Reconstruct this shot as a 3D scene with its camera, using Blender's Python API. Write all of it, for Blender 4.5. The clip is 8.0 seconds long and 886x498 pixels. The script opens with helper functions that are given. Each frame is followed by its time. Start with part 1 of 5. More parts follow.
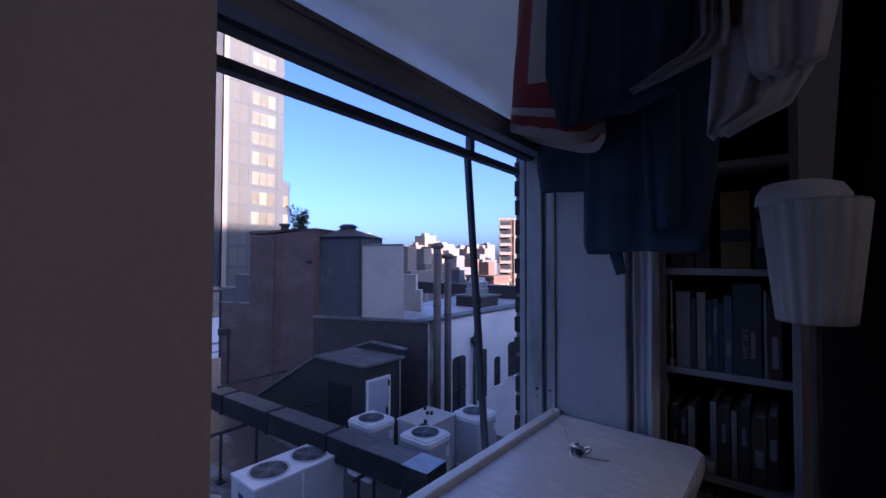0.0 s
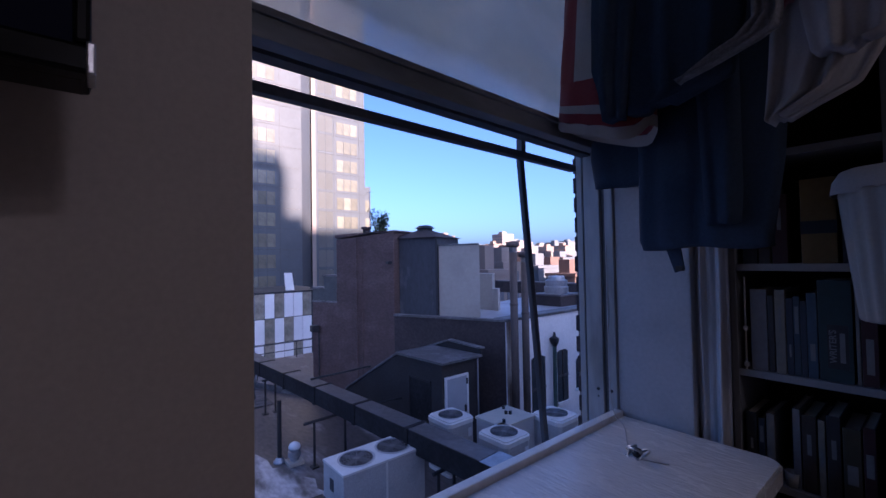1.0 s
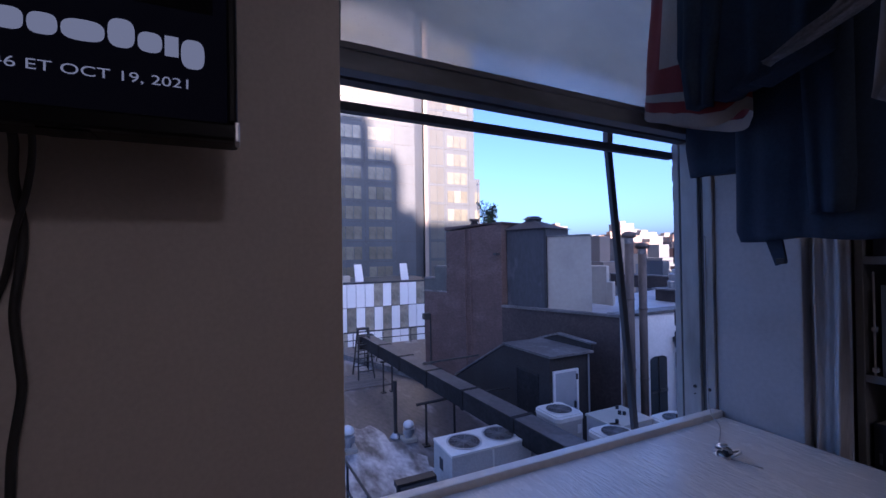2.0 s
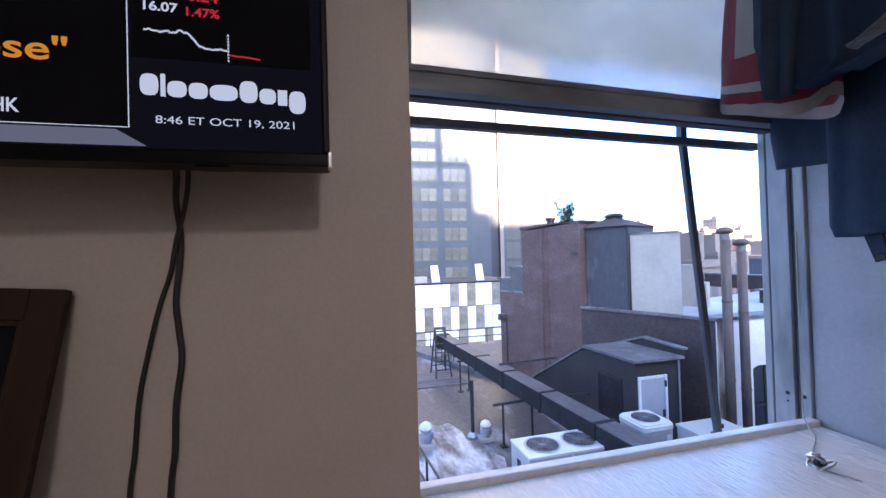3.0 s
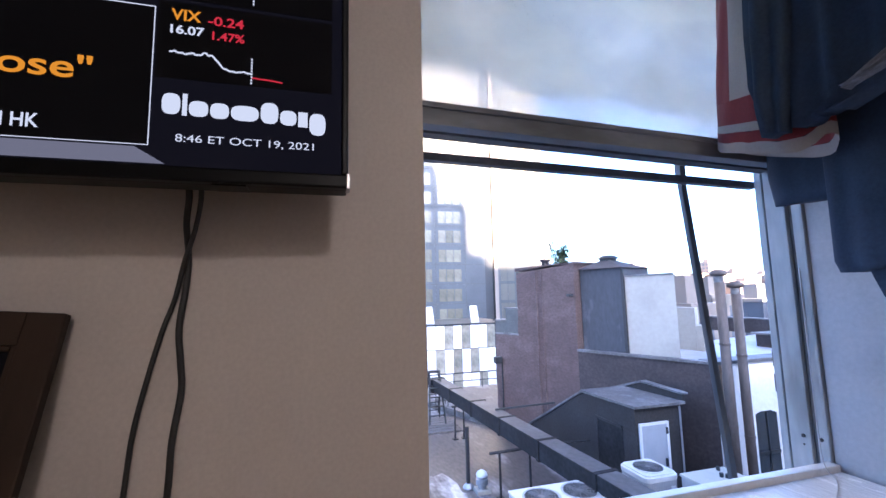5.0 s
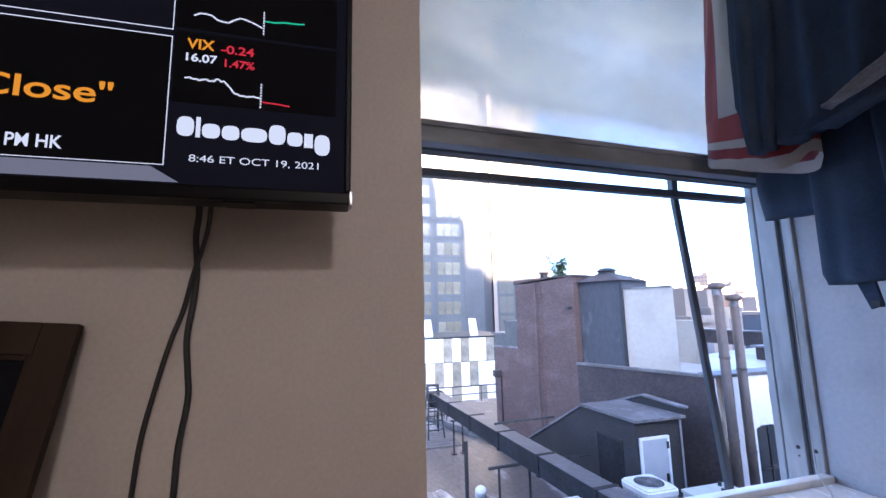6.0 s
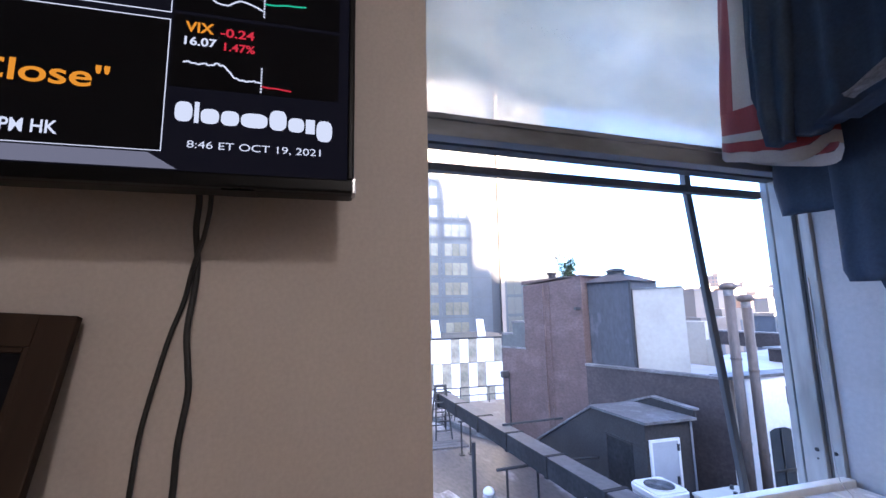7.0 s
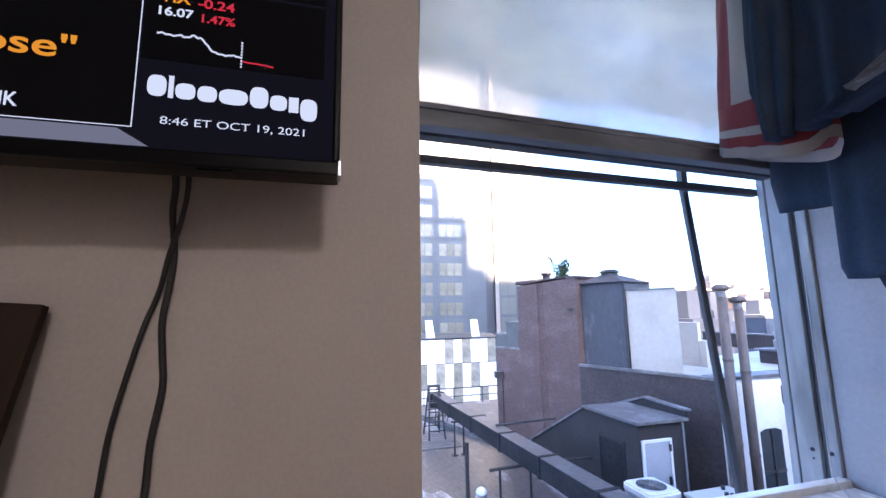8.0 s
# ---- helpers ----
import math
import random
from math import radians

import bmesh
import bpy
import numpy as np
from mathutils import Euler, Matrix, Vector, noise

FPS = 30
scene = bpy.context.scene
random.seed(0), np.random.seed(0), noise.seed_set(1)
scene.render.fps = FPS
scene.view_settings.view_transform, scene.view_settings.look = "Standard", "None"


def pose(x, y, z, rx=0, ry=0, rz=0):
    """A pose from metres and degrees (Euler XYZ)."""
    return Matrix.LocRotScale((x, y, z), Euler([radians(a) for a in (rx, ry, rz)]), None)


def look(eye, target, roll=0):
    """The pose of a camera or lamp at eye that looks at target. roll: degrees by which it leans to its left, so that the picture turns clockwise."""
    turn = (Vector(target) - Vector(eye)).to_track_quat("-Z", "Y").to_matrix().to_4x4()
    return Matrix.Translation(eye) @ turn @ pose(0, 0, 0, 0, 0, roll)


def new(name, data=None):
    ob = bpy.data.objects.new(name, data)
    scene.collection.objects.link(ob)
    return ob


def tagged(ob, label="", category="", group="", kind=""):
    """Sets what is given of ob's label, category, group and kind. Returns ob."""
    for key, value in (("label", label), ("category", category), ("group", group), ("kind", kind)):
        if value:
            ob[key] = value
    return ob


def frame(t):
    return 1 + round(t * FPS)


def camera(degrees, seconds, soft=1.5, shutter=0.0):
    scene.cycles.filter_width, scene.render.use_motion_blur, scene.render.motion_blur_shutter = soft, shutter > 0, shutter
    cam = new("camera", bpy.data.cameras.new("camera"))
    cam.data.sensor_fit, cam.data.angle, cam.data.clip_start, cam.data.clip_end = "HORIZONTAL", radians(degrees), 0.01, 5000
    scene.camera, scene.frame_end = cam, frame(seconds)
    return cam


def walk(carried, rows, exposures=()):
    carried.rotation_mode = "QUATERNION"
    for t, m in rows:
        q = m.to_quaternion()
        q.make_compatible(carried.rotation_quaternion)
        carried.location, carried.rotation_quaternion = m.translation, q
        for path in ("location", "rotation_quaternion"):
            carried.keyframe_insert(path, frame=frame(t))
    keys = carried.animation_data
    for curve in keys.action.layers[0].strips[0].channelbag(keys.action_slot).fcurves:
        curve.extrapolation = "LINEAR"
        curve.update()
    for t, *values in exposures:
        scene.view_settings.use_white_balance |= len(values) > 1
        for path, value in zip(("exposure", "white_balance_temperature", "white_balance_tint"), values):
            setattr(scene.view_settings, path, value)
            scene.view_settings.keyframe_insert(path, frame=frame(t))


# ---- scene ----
cam = camera(93.1, 8.0)
PATH = [
    (0, (0.309, -0.123, 1.462), (-0.966, 1.417, 1.513), 0.1),
    (0.5, (0.328, -0.115, 1.459), (-1.083, 1.302, 1.508), 0.0),
    (1, (0.39, -0.108, 1.465), (-1.146, 1.172, 1.514), -1.0),
    (1.5, (0.447, -0.1, 1.465), (-1.225, 0.996, 1.495), -0.5),
    (2, (0.506, -0.102, 1.464), (-1.308, 0.74, 1.481), -0.9),
    (3.5, (0.582, -0.114, 1.462), (-1.364, 0.345, 1.502), -1.5),
    (4, (0.561, -0.122, 1.455), (-1.367, 0.397, 1.568), -1.3),
    (4.5, (0.548, -0.126, 1.447), (-1.372, 0.406, 1.623), -1.3),
    (6, (0.579, -0.134, 1.444), (-1.327, 0.404, 1.727), -1.3),
    (6.5, (0.568, -0.131, 1.438), (-1.343, 0.387, 1.723), -1.2),
    (7, (0.561, -0.128, 1.435), (-1.353, 0.375, 1.722), -1.2),
    (7.5, (0.55, -0.122, 1.429), (-1.364, 0.382, 1.717), -1.1),
    (8, (0.538, -0.118, 1.425), (-1.37, 0.41, 1.713), -0.9),
]
EXPOSURES = [(0.0, 2.55, 4880, 31), (1.6, 2.55, 4880, 31), (2.0, 2.8, 4930, 29), (2.3, 3.3, 5100, 25), (3.3, 4.8, 5500, 15), (8.0, 5.0, 5480, 15)]
walk(cam, [(t, look(eye, target, roll)) for t, eye, target, roll in PATH], EXPOSURES)
SKY, SUN, LAMP, TVS = 0.055, 5.0, 3.3, 0.027

# ---- world and light ----
SUN_EL, SUN_OFF = 17.0, -8.0
world = bpy.data.worlds.new("sky")
scene.world = world
world.use_nodes = True
wn = world.node_tree.nodes
sky = wn.new("ShaderNodeTexSky")
sky.sky_type, sky.sun_disc = "NISHITA", False
sky.sun_elevation, sky.sun_rotation = radians(SUN_EL), radians(90 - SUN_OFF)
sky.air_density, sky.dust_density, sky.ozone_density = 0.62, 3.0, 2.4
wn["Background"].inputs["Strength"].default_value = SKY
world.node_tree.links.new(sky.outputs["Color"], wn["Background"].inputs["Color"])

to_sun = Vector((math.cos(radians(SUN_EL)) * math.cos(radians(SUN_OFF)), math.cos(radians(SUN_EL)) * math.sin(radians(SUN_OFF)), math.sin(radians(SUN_EL))))
sun = new("sun", bpy.data.lights.new("sun", "SUN"))
sun.data.energy, sun.data.angle, sun.data.color = SUN, radians(0.5), (1.0, 0.69, 0.40)
sun.matrix_world = look(to_sun * 60, (0, 0, 0))


# ---- materials ----
def material(name, color, rough=0.6, metal=0.0, vary=0.15, fine=60.0, coarse=4.0, bump=0.1, second=None, mask=(0.45, 0.65), stretch=(1, 1, 1), spec=0.5, piece=0.0, sheen=0.0):
    """A surface with grain and stains at two scales; second is the colour of worn or dirty places."""
    m = bpy.data.materials.new(name)
    m.use_nodes = True
    n, l = m.node_tree.nodes, m.node_tree.links
    b = n["Principled BSDF"]
    co = n.new("ShaderNodeTexCoord")
    mp = n.new("ShaderNodeMapping")
    mp.inputs["Scale"].default_value = stretch
    l.new(co.outputs["Object"], mp.inputs["Vector"])
    big, small = n.new("ShaderNodeTexNoise"), n.new("ShaderNodeTexNoise")
    for t, s, d in ((big, coarse, 5), (small, fine, 4)):
        t.inputs["Scale"].default_value, t.inputs["Detail"].default_value = s, d
        l.new(mp.outputs["Vector"], t.inputs["Vector"])
    ramp = n.new("ShaderNodeValToRGB")
    ramp.color_ramp.elements[0].position, ramp.color_ramp.elements[1].position = mask
    c2 = second or [c * (1 - vary) for c in color]
    ramp.color_ramp.elements[0].color, ramp.color_ramp.elements[1].color = (*color, 1), (*c2, 1)
    l.new(big.outputs["Fac"], ramp.inputs["Fac"])
    mul = n.new("ShaderNodeMix")
    mul.data_type, mul.blend_type = "RGBA", "MULTIPLY"
    mul.inputs["Factor"].default_value = 1.0
    gr = n.new("ShaderNodeMapRange")
    gr.inputs["To Min"].default_value, gr.inputs["To Max"].default_value = 1 - vary, 1 + vary
    gr.inputs["From Min"].default_value, gr.inputs["From Max"].default_value = 0.3, 0.7
    l.new(small.outputs["Fac"], gr.inputs["Value"])
    l.new(ramp.outputs["Color"], mul.inputs["A"])
    l.new(gr.outputs["Result"], mul.inputs["B"])
    out = mul.outputs["Result"]
    if piece:
        info = n.new("ShaderNodeObjectInfo")
        pr = n.new("ShaderNodeMapRange")
        pr.inputs["To Min"].default_value, pr.inputs["To Max"].default_value = 1 - piece, 1 + piece
        l.new(info.outputs["Random"], pr.inputs["Value"])
        again = n.new("ShaderNodeMix")
        again.data_type, again.blend_type = "RGBA", "MULTIPLY"
        again.inputs["Factor"].default_value = 1.0
        l.new(out, again.inputs["A"])
        l.new(pr.outputs["Result"], again.inputs["B"])
        out = again.outputs["Result"]
    l.new(out, b.inputs["Base Color"])
    rr = n.new("ShaderNodeMapRange")
    rr.inputs["To Min"].default_value, rr.inputs["To Max"].default_value = max(rough - 0.1, 0.02), min(rough + 0.1, 1)
    l.new(big.outputs["Fac"], rr.inputs["Value"])
    l.new(rr.outputs["Result"], b.inputs["Roughness"])
    b.inputs["Metallic"].default_value = metal
    b.inputs["Specular IOR Level"].default_value = spec
    if sheen:
        b.inputs["Sheen Weight"].default_value = sheen
    if bump:
        bp = n.new("ShaderNodeBump")
        bp.inputs["Strength"].default_value, bp.inputs["Distance"].default_value = bump, 0.3 / fine
        l.new(small.outputs["Fac"], bp.inputs["Height"])
        l.new(bp.outputs["Normal"], b.inputs["Normal"])
    return m


def glow(name, color, strength):
    m = bpy.data.materials.new(name)
    m.use_nodes = True
    b = m.node_tree.nodes["Principled BSDF"]
    b.inputs["Base Color"].default_value = (0.01, 0.01, 0.012, 1)
    b.inputs["Roughness"].default_value = 0.4
    b.inputs["Specular IOR Level"].default_value = 0.0
    b.inputs["Emission Color"].default_value = (*color, 1)
    b.inputs["Emission Strength"].default_value = strength
    return m


def hazy_glass(name, low, high, scale, tint=(0.8, 0.83, 0.85), clear=0.0):
    """Window glass under a film of dirt and mist, in drifts."""
    m = bpy.data.materials.new(name)
    m.use_nodes = True
    n, l = m.node_tree.nodes, m.node_tree.links
    n.remove(n["Principled BSDF"])
    co, mp = n.new("ShaderNodeTexCoord"), n.new("ShaderNodeMapping")
    mp.inputs["Scale"].default_value = (1, 1, 1.6)
    mp.inputs["Rotation"].default_value = (radians(25), 0, 0)
    l.new(co.outputs["Object"], mp.inputs["Vector"])
    ns, drops = n.new("ShaderNodeTexNoise"), n.new("ShaderNodeTexNoise")
    ns.inputs["Scale"].default_value, ns.inputs["Detail"].default_value = scale, 6
    drops.inputs["Scale"].default_value, drops.inputs["Detail"].default_value = 140, 2
    l.new(mp.outputs["Vector"], ns.inputs["Vector"])
    l.new(co.outputs["Object"], drops.inputs["Vector"])
    r = n.new("ShaderNodeMapRange")
    r.inputs["From Min"].default_value, r.inputs["From Max"].default_value = 0.33, 0.67
    r.inputs["To Min"].default_value, r.inputs["To Max"].default_value = low, high
    l.new(ns.outputs["Fac"], r.inputs["Value"])
    d = n.new("ShaderNodeMapRange")
    d.inputs["From Min"].default_value, d.inputs["From Max"].default_value = 0.66, 0.72
    d.inputs["To Min"].default_value, d.inputs["To Max"].default_value = 0.0, -0.05
    l.new(drops.outputs["Fac"], d.inputs["Value"])
    add = n.new("ShaderNodeMath")
    add.use_clamp = True
    wet = r.outputs["Result"]
    if clear:
        # the mist stops short of the bottom rail along a ragged, slightly falling line
        sep, edge, band = n.new("ShaderNodeSeparateXYZ"), n.new("ShaderNodeMath"), n.new("ShaderNodeMapRange")
        rag, keep = n.new("ShaderNodeMath"), n.new("ShaderNodeMath")
        l.new(co.outputs["Object"], sep.inputs[0])
        edge.operation, rag.operation, keep.operation = "MULTIPLY_ADD", "MULTIPLY_ADD", "MULTIPLY"
        edge.inputs[1].default_value = 0.035
        l.new(sep.outputs["Y"], edge.inputs[0])
        l.new(sep.outputs["Z"], edge.inputs[2])
        rag.inputs[1].default_value = 0.10
        l.new(ns.outputs["Fac"], rag.inputs[0])
        l.new(edge.outputs[0], rag.inputs[2])
        band.interpolation_type = "SMOOTHSTEP"
        band.inputs["From Min"].default_value, band.inputs["From Max"].default_value = clear + 0.05 - 0.03, clear + 0.05 + 0.035
        band.inputs["To Min"].default_value, band.inputs["To Max"].default_value = 0.72, 1.0
        l.new(rag.outputs[0], band.inputs["Value"])
        l.new(wet, keep.inputs[0])
        l.new(band.outputs["Result"], keep.inputs[1])
        wet = keep.outputs[0]
    l.new(wet, add.inputs[0])
    l.new(d.outputs["Result"], add.inputs[1])
    tr, df, tl = n.new("ShaderNodeBsdfTransparent"), n.new("ShaderNodeBsdfDiffuse"), n.new("ShaderNodeBsdfTranslucent")
    soil, drift = n.new("ShaderNodeTexNoise"), n.new("ShaderNodeMapRange")
    soil.inputs["Scale"].default_value, soil.inputs["Detail"].default_value, soil.inputs["Distortion"].default_value = scale * 0.7, 5, 0.6
    l.new(mp.outputs["Vector"], soil.inputs["Vector"])
    drift.inputs["From Min"].default_value, drift.inputs["From Max"].default_value = 0.30, 0.68
    l.new(soil.outputs["Fac"], drift.inputs["Value"])
    film_tint = n.new("ShaderNodeMixRGB")
    film_tint.inputs[1].default_value = (*tint, 1)
    film_tint.inputs[2].default_value = (tint[0] * 0.74, tint[1] * 0.77, tint[2] * 0.82, 1)
    l.new(drift.outputs["Result"], film_tint.inputs[0])
    l.new(film_tint.outputs[0], df.inputs["Color"])
    l.new(film_tint.outputs[0], tl.inputs["Color"])
    film, whole, shine, gloss = n.new("ShaderNodeMixShader"), n.new("ShaderNodeMixShader"), n.new("ShaderNodeMixShader"), n.new("ShaderNodeBsdfGlossy")
    film.inputs["Fac"].default_value = 0.8
    l.new(df.outputs[0], film.inputs[1])
    l.new(tl.outputs[0], film.inputs[2])
    l.new(add.outputs[0], whole.inputs["Fac"])
    l.new(tr.outputs[0], whole.inputs[1])
    l.new(film.outputs[0], whole.inputs[2])
    lw, pw, sc = n.new("ShaderNodeLayerWeight"), n.new("ShaderNodeMath"), n.new("ShaderNodeMath")
    pw.operation, sc.operation = "POWER", "MULTIPLY_ADD"
    pw.inputs[1].default_value, sc.inputs[1].default_value, sc.inputs[2].default_value = 5.0, 0.6, 0.03
    l.new(lw.outputs["Facing"], pw.inputs[0])
    l.new(pw.outputs[0], sc.inputs[0])
    gloss.inputs["Roughness"].default_value = 0.05
    l.new(sc.outputs[0], shine.inputs["Fac"])
    l.new(whole.outputs[0], shine.inputs[1])
    l.new(gloss.outputs[0], shine.inputs[2])
    l.new(shine.outputs[0], n["Material Output"].inputs["Surface"])
    return m


M_WALL = material("warm_grey_paint", (0.50, 0.45, 0.41), 0.55, vary=0.05, fine=180, coarse=3, bump=0.06, second=(0.47, 0.42, 0.385))
M_WHITEWALL = material("white_wall_paint", (0.42, 0.42, 0.43), 0.6, vary=0.06, fine=90, coarse=6, bump=0.12, second=(0.37, 0.37, 0.38))
M_CEIL = material("ceiling_paint", (0.75, 0.74, 0.72), 0.8, vary=0.04, fine=120)
M_FLOOR = material("floor_boards", (0.36, 0.25, 0.16), 0.45, vary=0.3, fine=30, coarse=2, stretch=(1, 8, 1))
M_LEDGE = material("white_painted_ledge", (0.76, 0.75, 0.735), 0.26, vary=0.05, fine=38, coarse=9, bump=0.35, second=(0.60, 0.58, 0.55), mask=(0.56, 0.72), stretch=(1, 3.5, 1))
M_SILL = material("white_painted_sill", (0.78, 0.78, 0.77), 0.35, vary=0.05, fine=60, coarse=12, second=(0.60, 0.60, 0.59), mask=(0.6, 0.7))
M_TRACK = material("greyed_window_track", (0.36, 0.37, 0.37), 0.42, vary=0.12, fine=50, coarse=9, second=(0.25, 0.255, 0.25), mask=(0.55, 0.7), stretch=(1, 1, 0.25))
M_TRACKDARK = material("dark_track_groove", (0.10, 0.10, 0.10), 0.6, vary=0.3)
M_SASH = material("worn_sash_paint", (0.20, 0.215, 0.235), 0.5, vary=0.12, fine=45, coarse=7, second=(0.11, 0.12, 0.13), mask=(0.5, 0.66), stretch=(1, 0.3, 1))
M_SASHDARK = material("dark_sash_metal", (0.075, 0.078, 0.085), 0.5, vary=0.2, fine=60)
M_POLE = material("dark_prop_stick", (0.060, 0.066, 0.076), 0.55, vary=0.25, fine=40, stretch=(1, 1, 0.1))
M_BRICK = material("old_dark_brick", (0.055, 0.042, 0.04), 0.9, vary=0.3, fine=90, coarse=14, bump=0.5, piece=0.25)
# For unseen building masses: paleness set to bounce sky light into the yard.
M_PALEBRICK = material("pale_bounce_brick", (0.70, 0.67, 0.62), 0.9, vary=0.15, fine=20, coarse=1.5)
M_MORTAR = material("mortar", (0.24, 0.22, 0.20), 0.95, vary=0.2, fine=120, bump=0.4)
M_FOG = hazy_glass("misted_dirty_glass", 0.78, 0.97, 3.2, (0.80, 0.81, 0.72), 0.085)
M_PANE = hazy_glass("plain_glass", 0.0, 0.06, 3)

M_PLASTIC = material("black_gloss_plastic", (0.0035, 0.0035, 0.004), 0.35, vary=0.1, fine=200, bump=0.0, spec=0.12)
M_CABLE = material("black_cable_rubber", (0.02, 0.02, 0.02), 0.5, vary=0.1)
M_CHROME = material("silver_trim", (0.6, 0.6, 0.62), 0.3, 1.0, vary=0.05)
M_DARKWOOD = material("dark_brown_wood", (0.026, 0.015, 0.010), 0.65, spec=0.2, vary=0.3, fine=26, coarse=5, second=(0.034, 0.021, 0.013), stretch=(1, 1, 0.15))
M_OLDPLANK = material("weathered_grey_plank", (0.15, 0.13, 0.12), 0.85, vary=0.25, fine=20, coarse=3, piece=0.2, stretch=(6, 1, 1))
# Near-black colour of the added sheet that keeps a dim corner dark.
M_DARKFILL = material("near_black_fill", (0.010, 0.009, 0.010), 0.95, vary=0.15, fine=160, coarse=7, bump=0.25, spec=0.1)
M_DARKPANEL = material("black_inner_panel", (0.008, 0.008, 0.011), 0.8, spec=0.1, vary=0.2)
M_GREYCLOTH = material("grey_crumpled_cloth", (0.24, 0.24, 0.26), 0.95, vary=0.2, fine=160, coarse=14, second=(0.13, 0.135, 0.15), bump=0.3)
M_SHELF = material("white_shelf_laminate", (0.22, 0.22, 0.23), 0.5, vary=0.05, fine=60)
M_CURTAIN = material("grey_curtain_cloth", (0.50, 0.50, 0.51), 0.95, vary=0.1, fine=220, coarse=12, second=(0.34, 0.34, 0.35), bump=0.3, stretch=(1, 1, 0.1), sheen=0.2)
# Blue lift in this dark cloth stands for veiling glare over the clothes.
M_BLACKCLOTH = material("hazed_navy_cloth", (0.034, 0.050, 0.080), 0.95, vary=0.1, fine=160, coarse=7, second=(0.042, 0.061, 0.096), bump=0.25, spec=0.15)
M_WHITECLOTH = material("white_cotton", (0.42, 0.41, 0.41), 0.95, vary=0.05, fine=220, coarse=6, second=(0.35, 0.34, 0.34), bump=0.3, sheen=0.2)
M_REDCLOTH = material("red_jersey_cloth", (0.22, 0.024, 0.035), 0.8, vary=0.1, fine=220, coarse=6, bump=0.3, sheen=0.2)
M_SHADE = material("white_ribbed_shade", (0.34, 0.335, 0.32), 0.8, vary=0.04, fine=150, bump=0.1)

M_ROOF = material("worn_roof_membrane", (0.080, 0.070, 0.068), 0.45, vary=0.3, fine=8, coarse=0.8, bump=0.2, second=(0.33, 0.32, 0.33), mask=(0.52, 0.70), stretch=(0.55, 1.5, 1))
M_PATCH = material("grey_green_patch", (0.095, 0.10, 0.096), 0.85, vary=0.1, fine=10, coarse=1.5)
# Unseen walls are paler than the television wall to bounce fill light.
M_BACKWALL = material("pale_bounce_paint", (0.72, 0.69, 0.65), 0.7, vary=0.05, fine=120, coarse=3)
M_COAT = material("silver_roof_patch", (0.46, 0.455, 0.46), 0.45, vary=0.25, fine=9, coarse=2.0, second=(0.085, 0.077, 0.075), mask=(0.41, 0.64), bump=0.15, stretch=(0.6, 1.3, 1))
M_DARKWALL = material("dark_brown_stucco", (0.038, 0.031, 0.031), 0.85, vary=0.25, fine=14, coarse=1.2, bump=0.4, second=(0.055, 0.043, 0.043))
M_BROWN = material("brown_painted_brick", (0.088, 0.058, 0.053), 0.85, vary=0.2, fine=11, coarse=1.1, bump=0.45, second=(0.118, 0.083, 0.076), mask=(0.47, 0.66), stretch=(1, 1, 1.6))
M_GREYPANEL = material("stained_grey_stucco", (0.050, 0.053, 0.062), 0.8, vary=0.15, fine=12, coarse=2.2, second=(0.14, 0.145, 0.155), mask=(0.6, 0.78), stretch=(1, 1, 0.4))
M_PALEWALL = material("pale_grey_stucco", (0.38, 0.352, 0.305), 0.85, vary=0.05, fine=9, coarse=0.8, second=(0.34, 0.315, 0.27))
M_WHITEFACADE = material("white_painted_facade", (0.82, 0.82, 0.82), 0.8, vary=0.05, fine=12, coarse=0.9, second=(0.74, 0.74, 0.74))
M_STAIN = material("rust_stained_white", (0.66, 0.61, 0.52), 0.85, vary=0.15, fine=9, coarse=1.6, second=(0.13, 0.09, 0.065), mask=(0.42, 0.62), stretch=(2, 2, 0.4))
M_BULK = material("dark_grey_metal_cladding", (0.038, 0.035, 0.034), 0.85, vary=0.15, fine=18, coarse=1.6, second=(0.045, 0.042, 0.042), spec=0.2)
M_BULKROOF = material("weathered_roof_felt", (0.095, 0.09, 0.09), 0.6, vary=0.25, fine=14, coarse=2.5, second=(0.17, 0.165, 0.17))
M_DUCT = material("dark_duct_metal", (0.017, 0.016, 0.017), 0.75, vary=0.3, fine=12, coarse=2, second=(0.028, 0.027, 0.028), spec=0.2)
# Duct top is a paler copy of the sides: sky light in the colour.
M_DUCTTOP = material("skylit_duct_top", (0.085, 0.08, 0.08), 0.5, vary=0.2, fine=10, coarse=1.2, second=(0.17, 0.165, 0.165), mask=(0.5, 0.75), spec=0.4)
M_AC = material("cream_condenser_paint", (0.72, 0.70, 0.66), 0.5, vary=0.06, fine=30, coarse=3, second=(0.64, 0.62, 0.58))
M_ACSIDE = material("grey_condenser_louvre", (0.46, 0.45, 0.44), 0.55, vary=0.1, fine=40, coarse=4)
M_WELL = material("shadowed_fan_well", (0.035, 0.035, 0.038), 0.6, vary=0.2)
M_WIRE = material("grey_fan_wire", (0.20, 0.20, 0.20), 0.45, 0.4, vary=0.1)
M_BLADE = material("dull_fan_blade", (0.11, 0.11, 0.115), 0.5, 0.3, vary=0.15)
M_DARKMETAL = material("dark_metal", (0.03, 0.03, 0.032), 0.5, 0.2, vary=0.2)
M_GALV = material("galvanised_metal", (0.42, 0.43, 0.45), 0.4, 0.75, vary=0.15, fine=30, coarse=5)
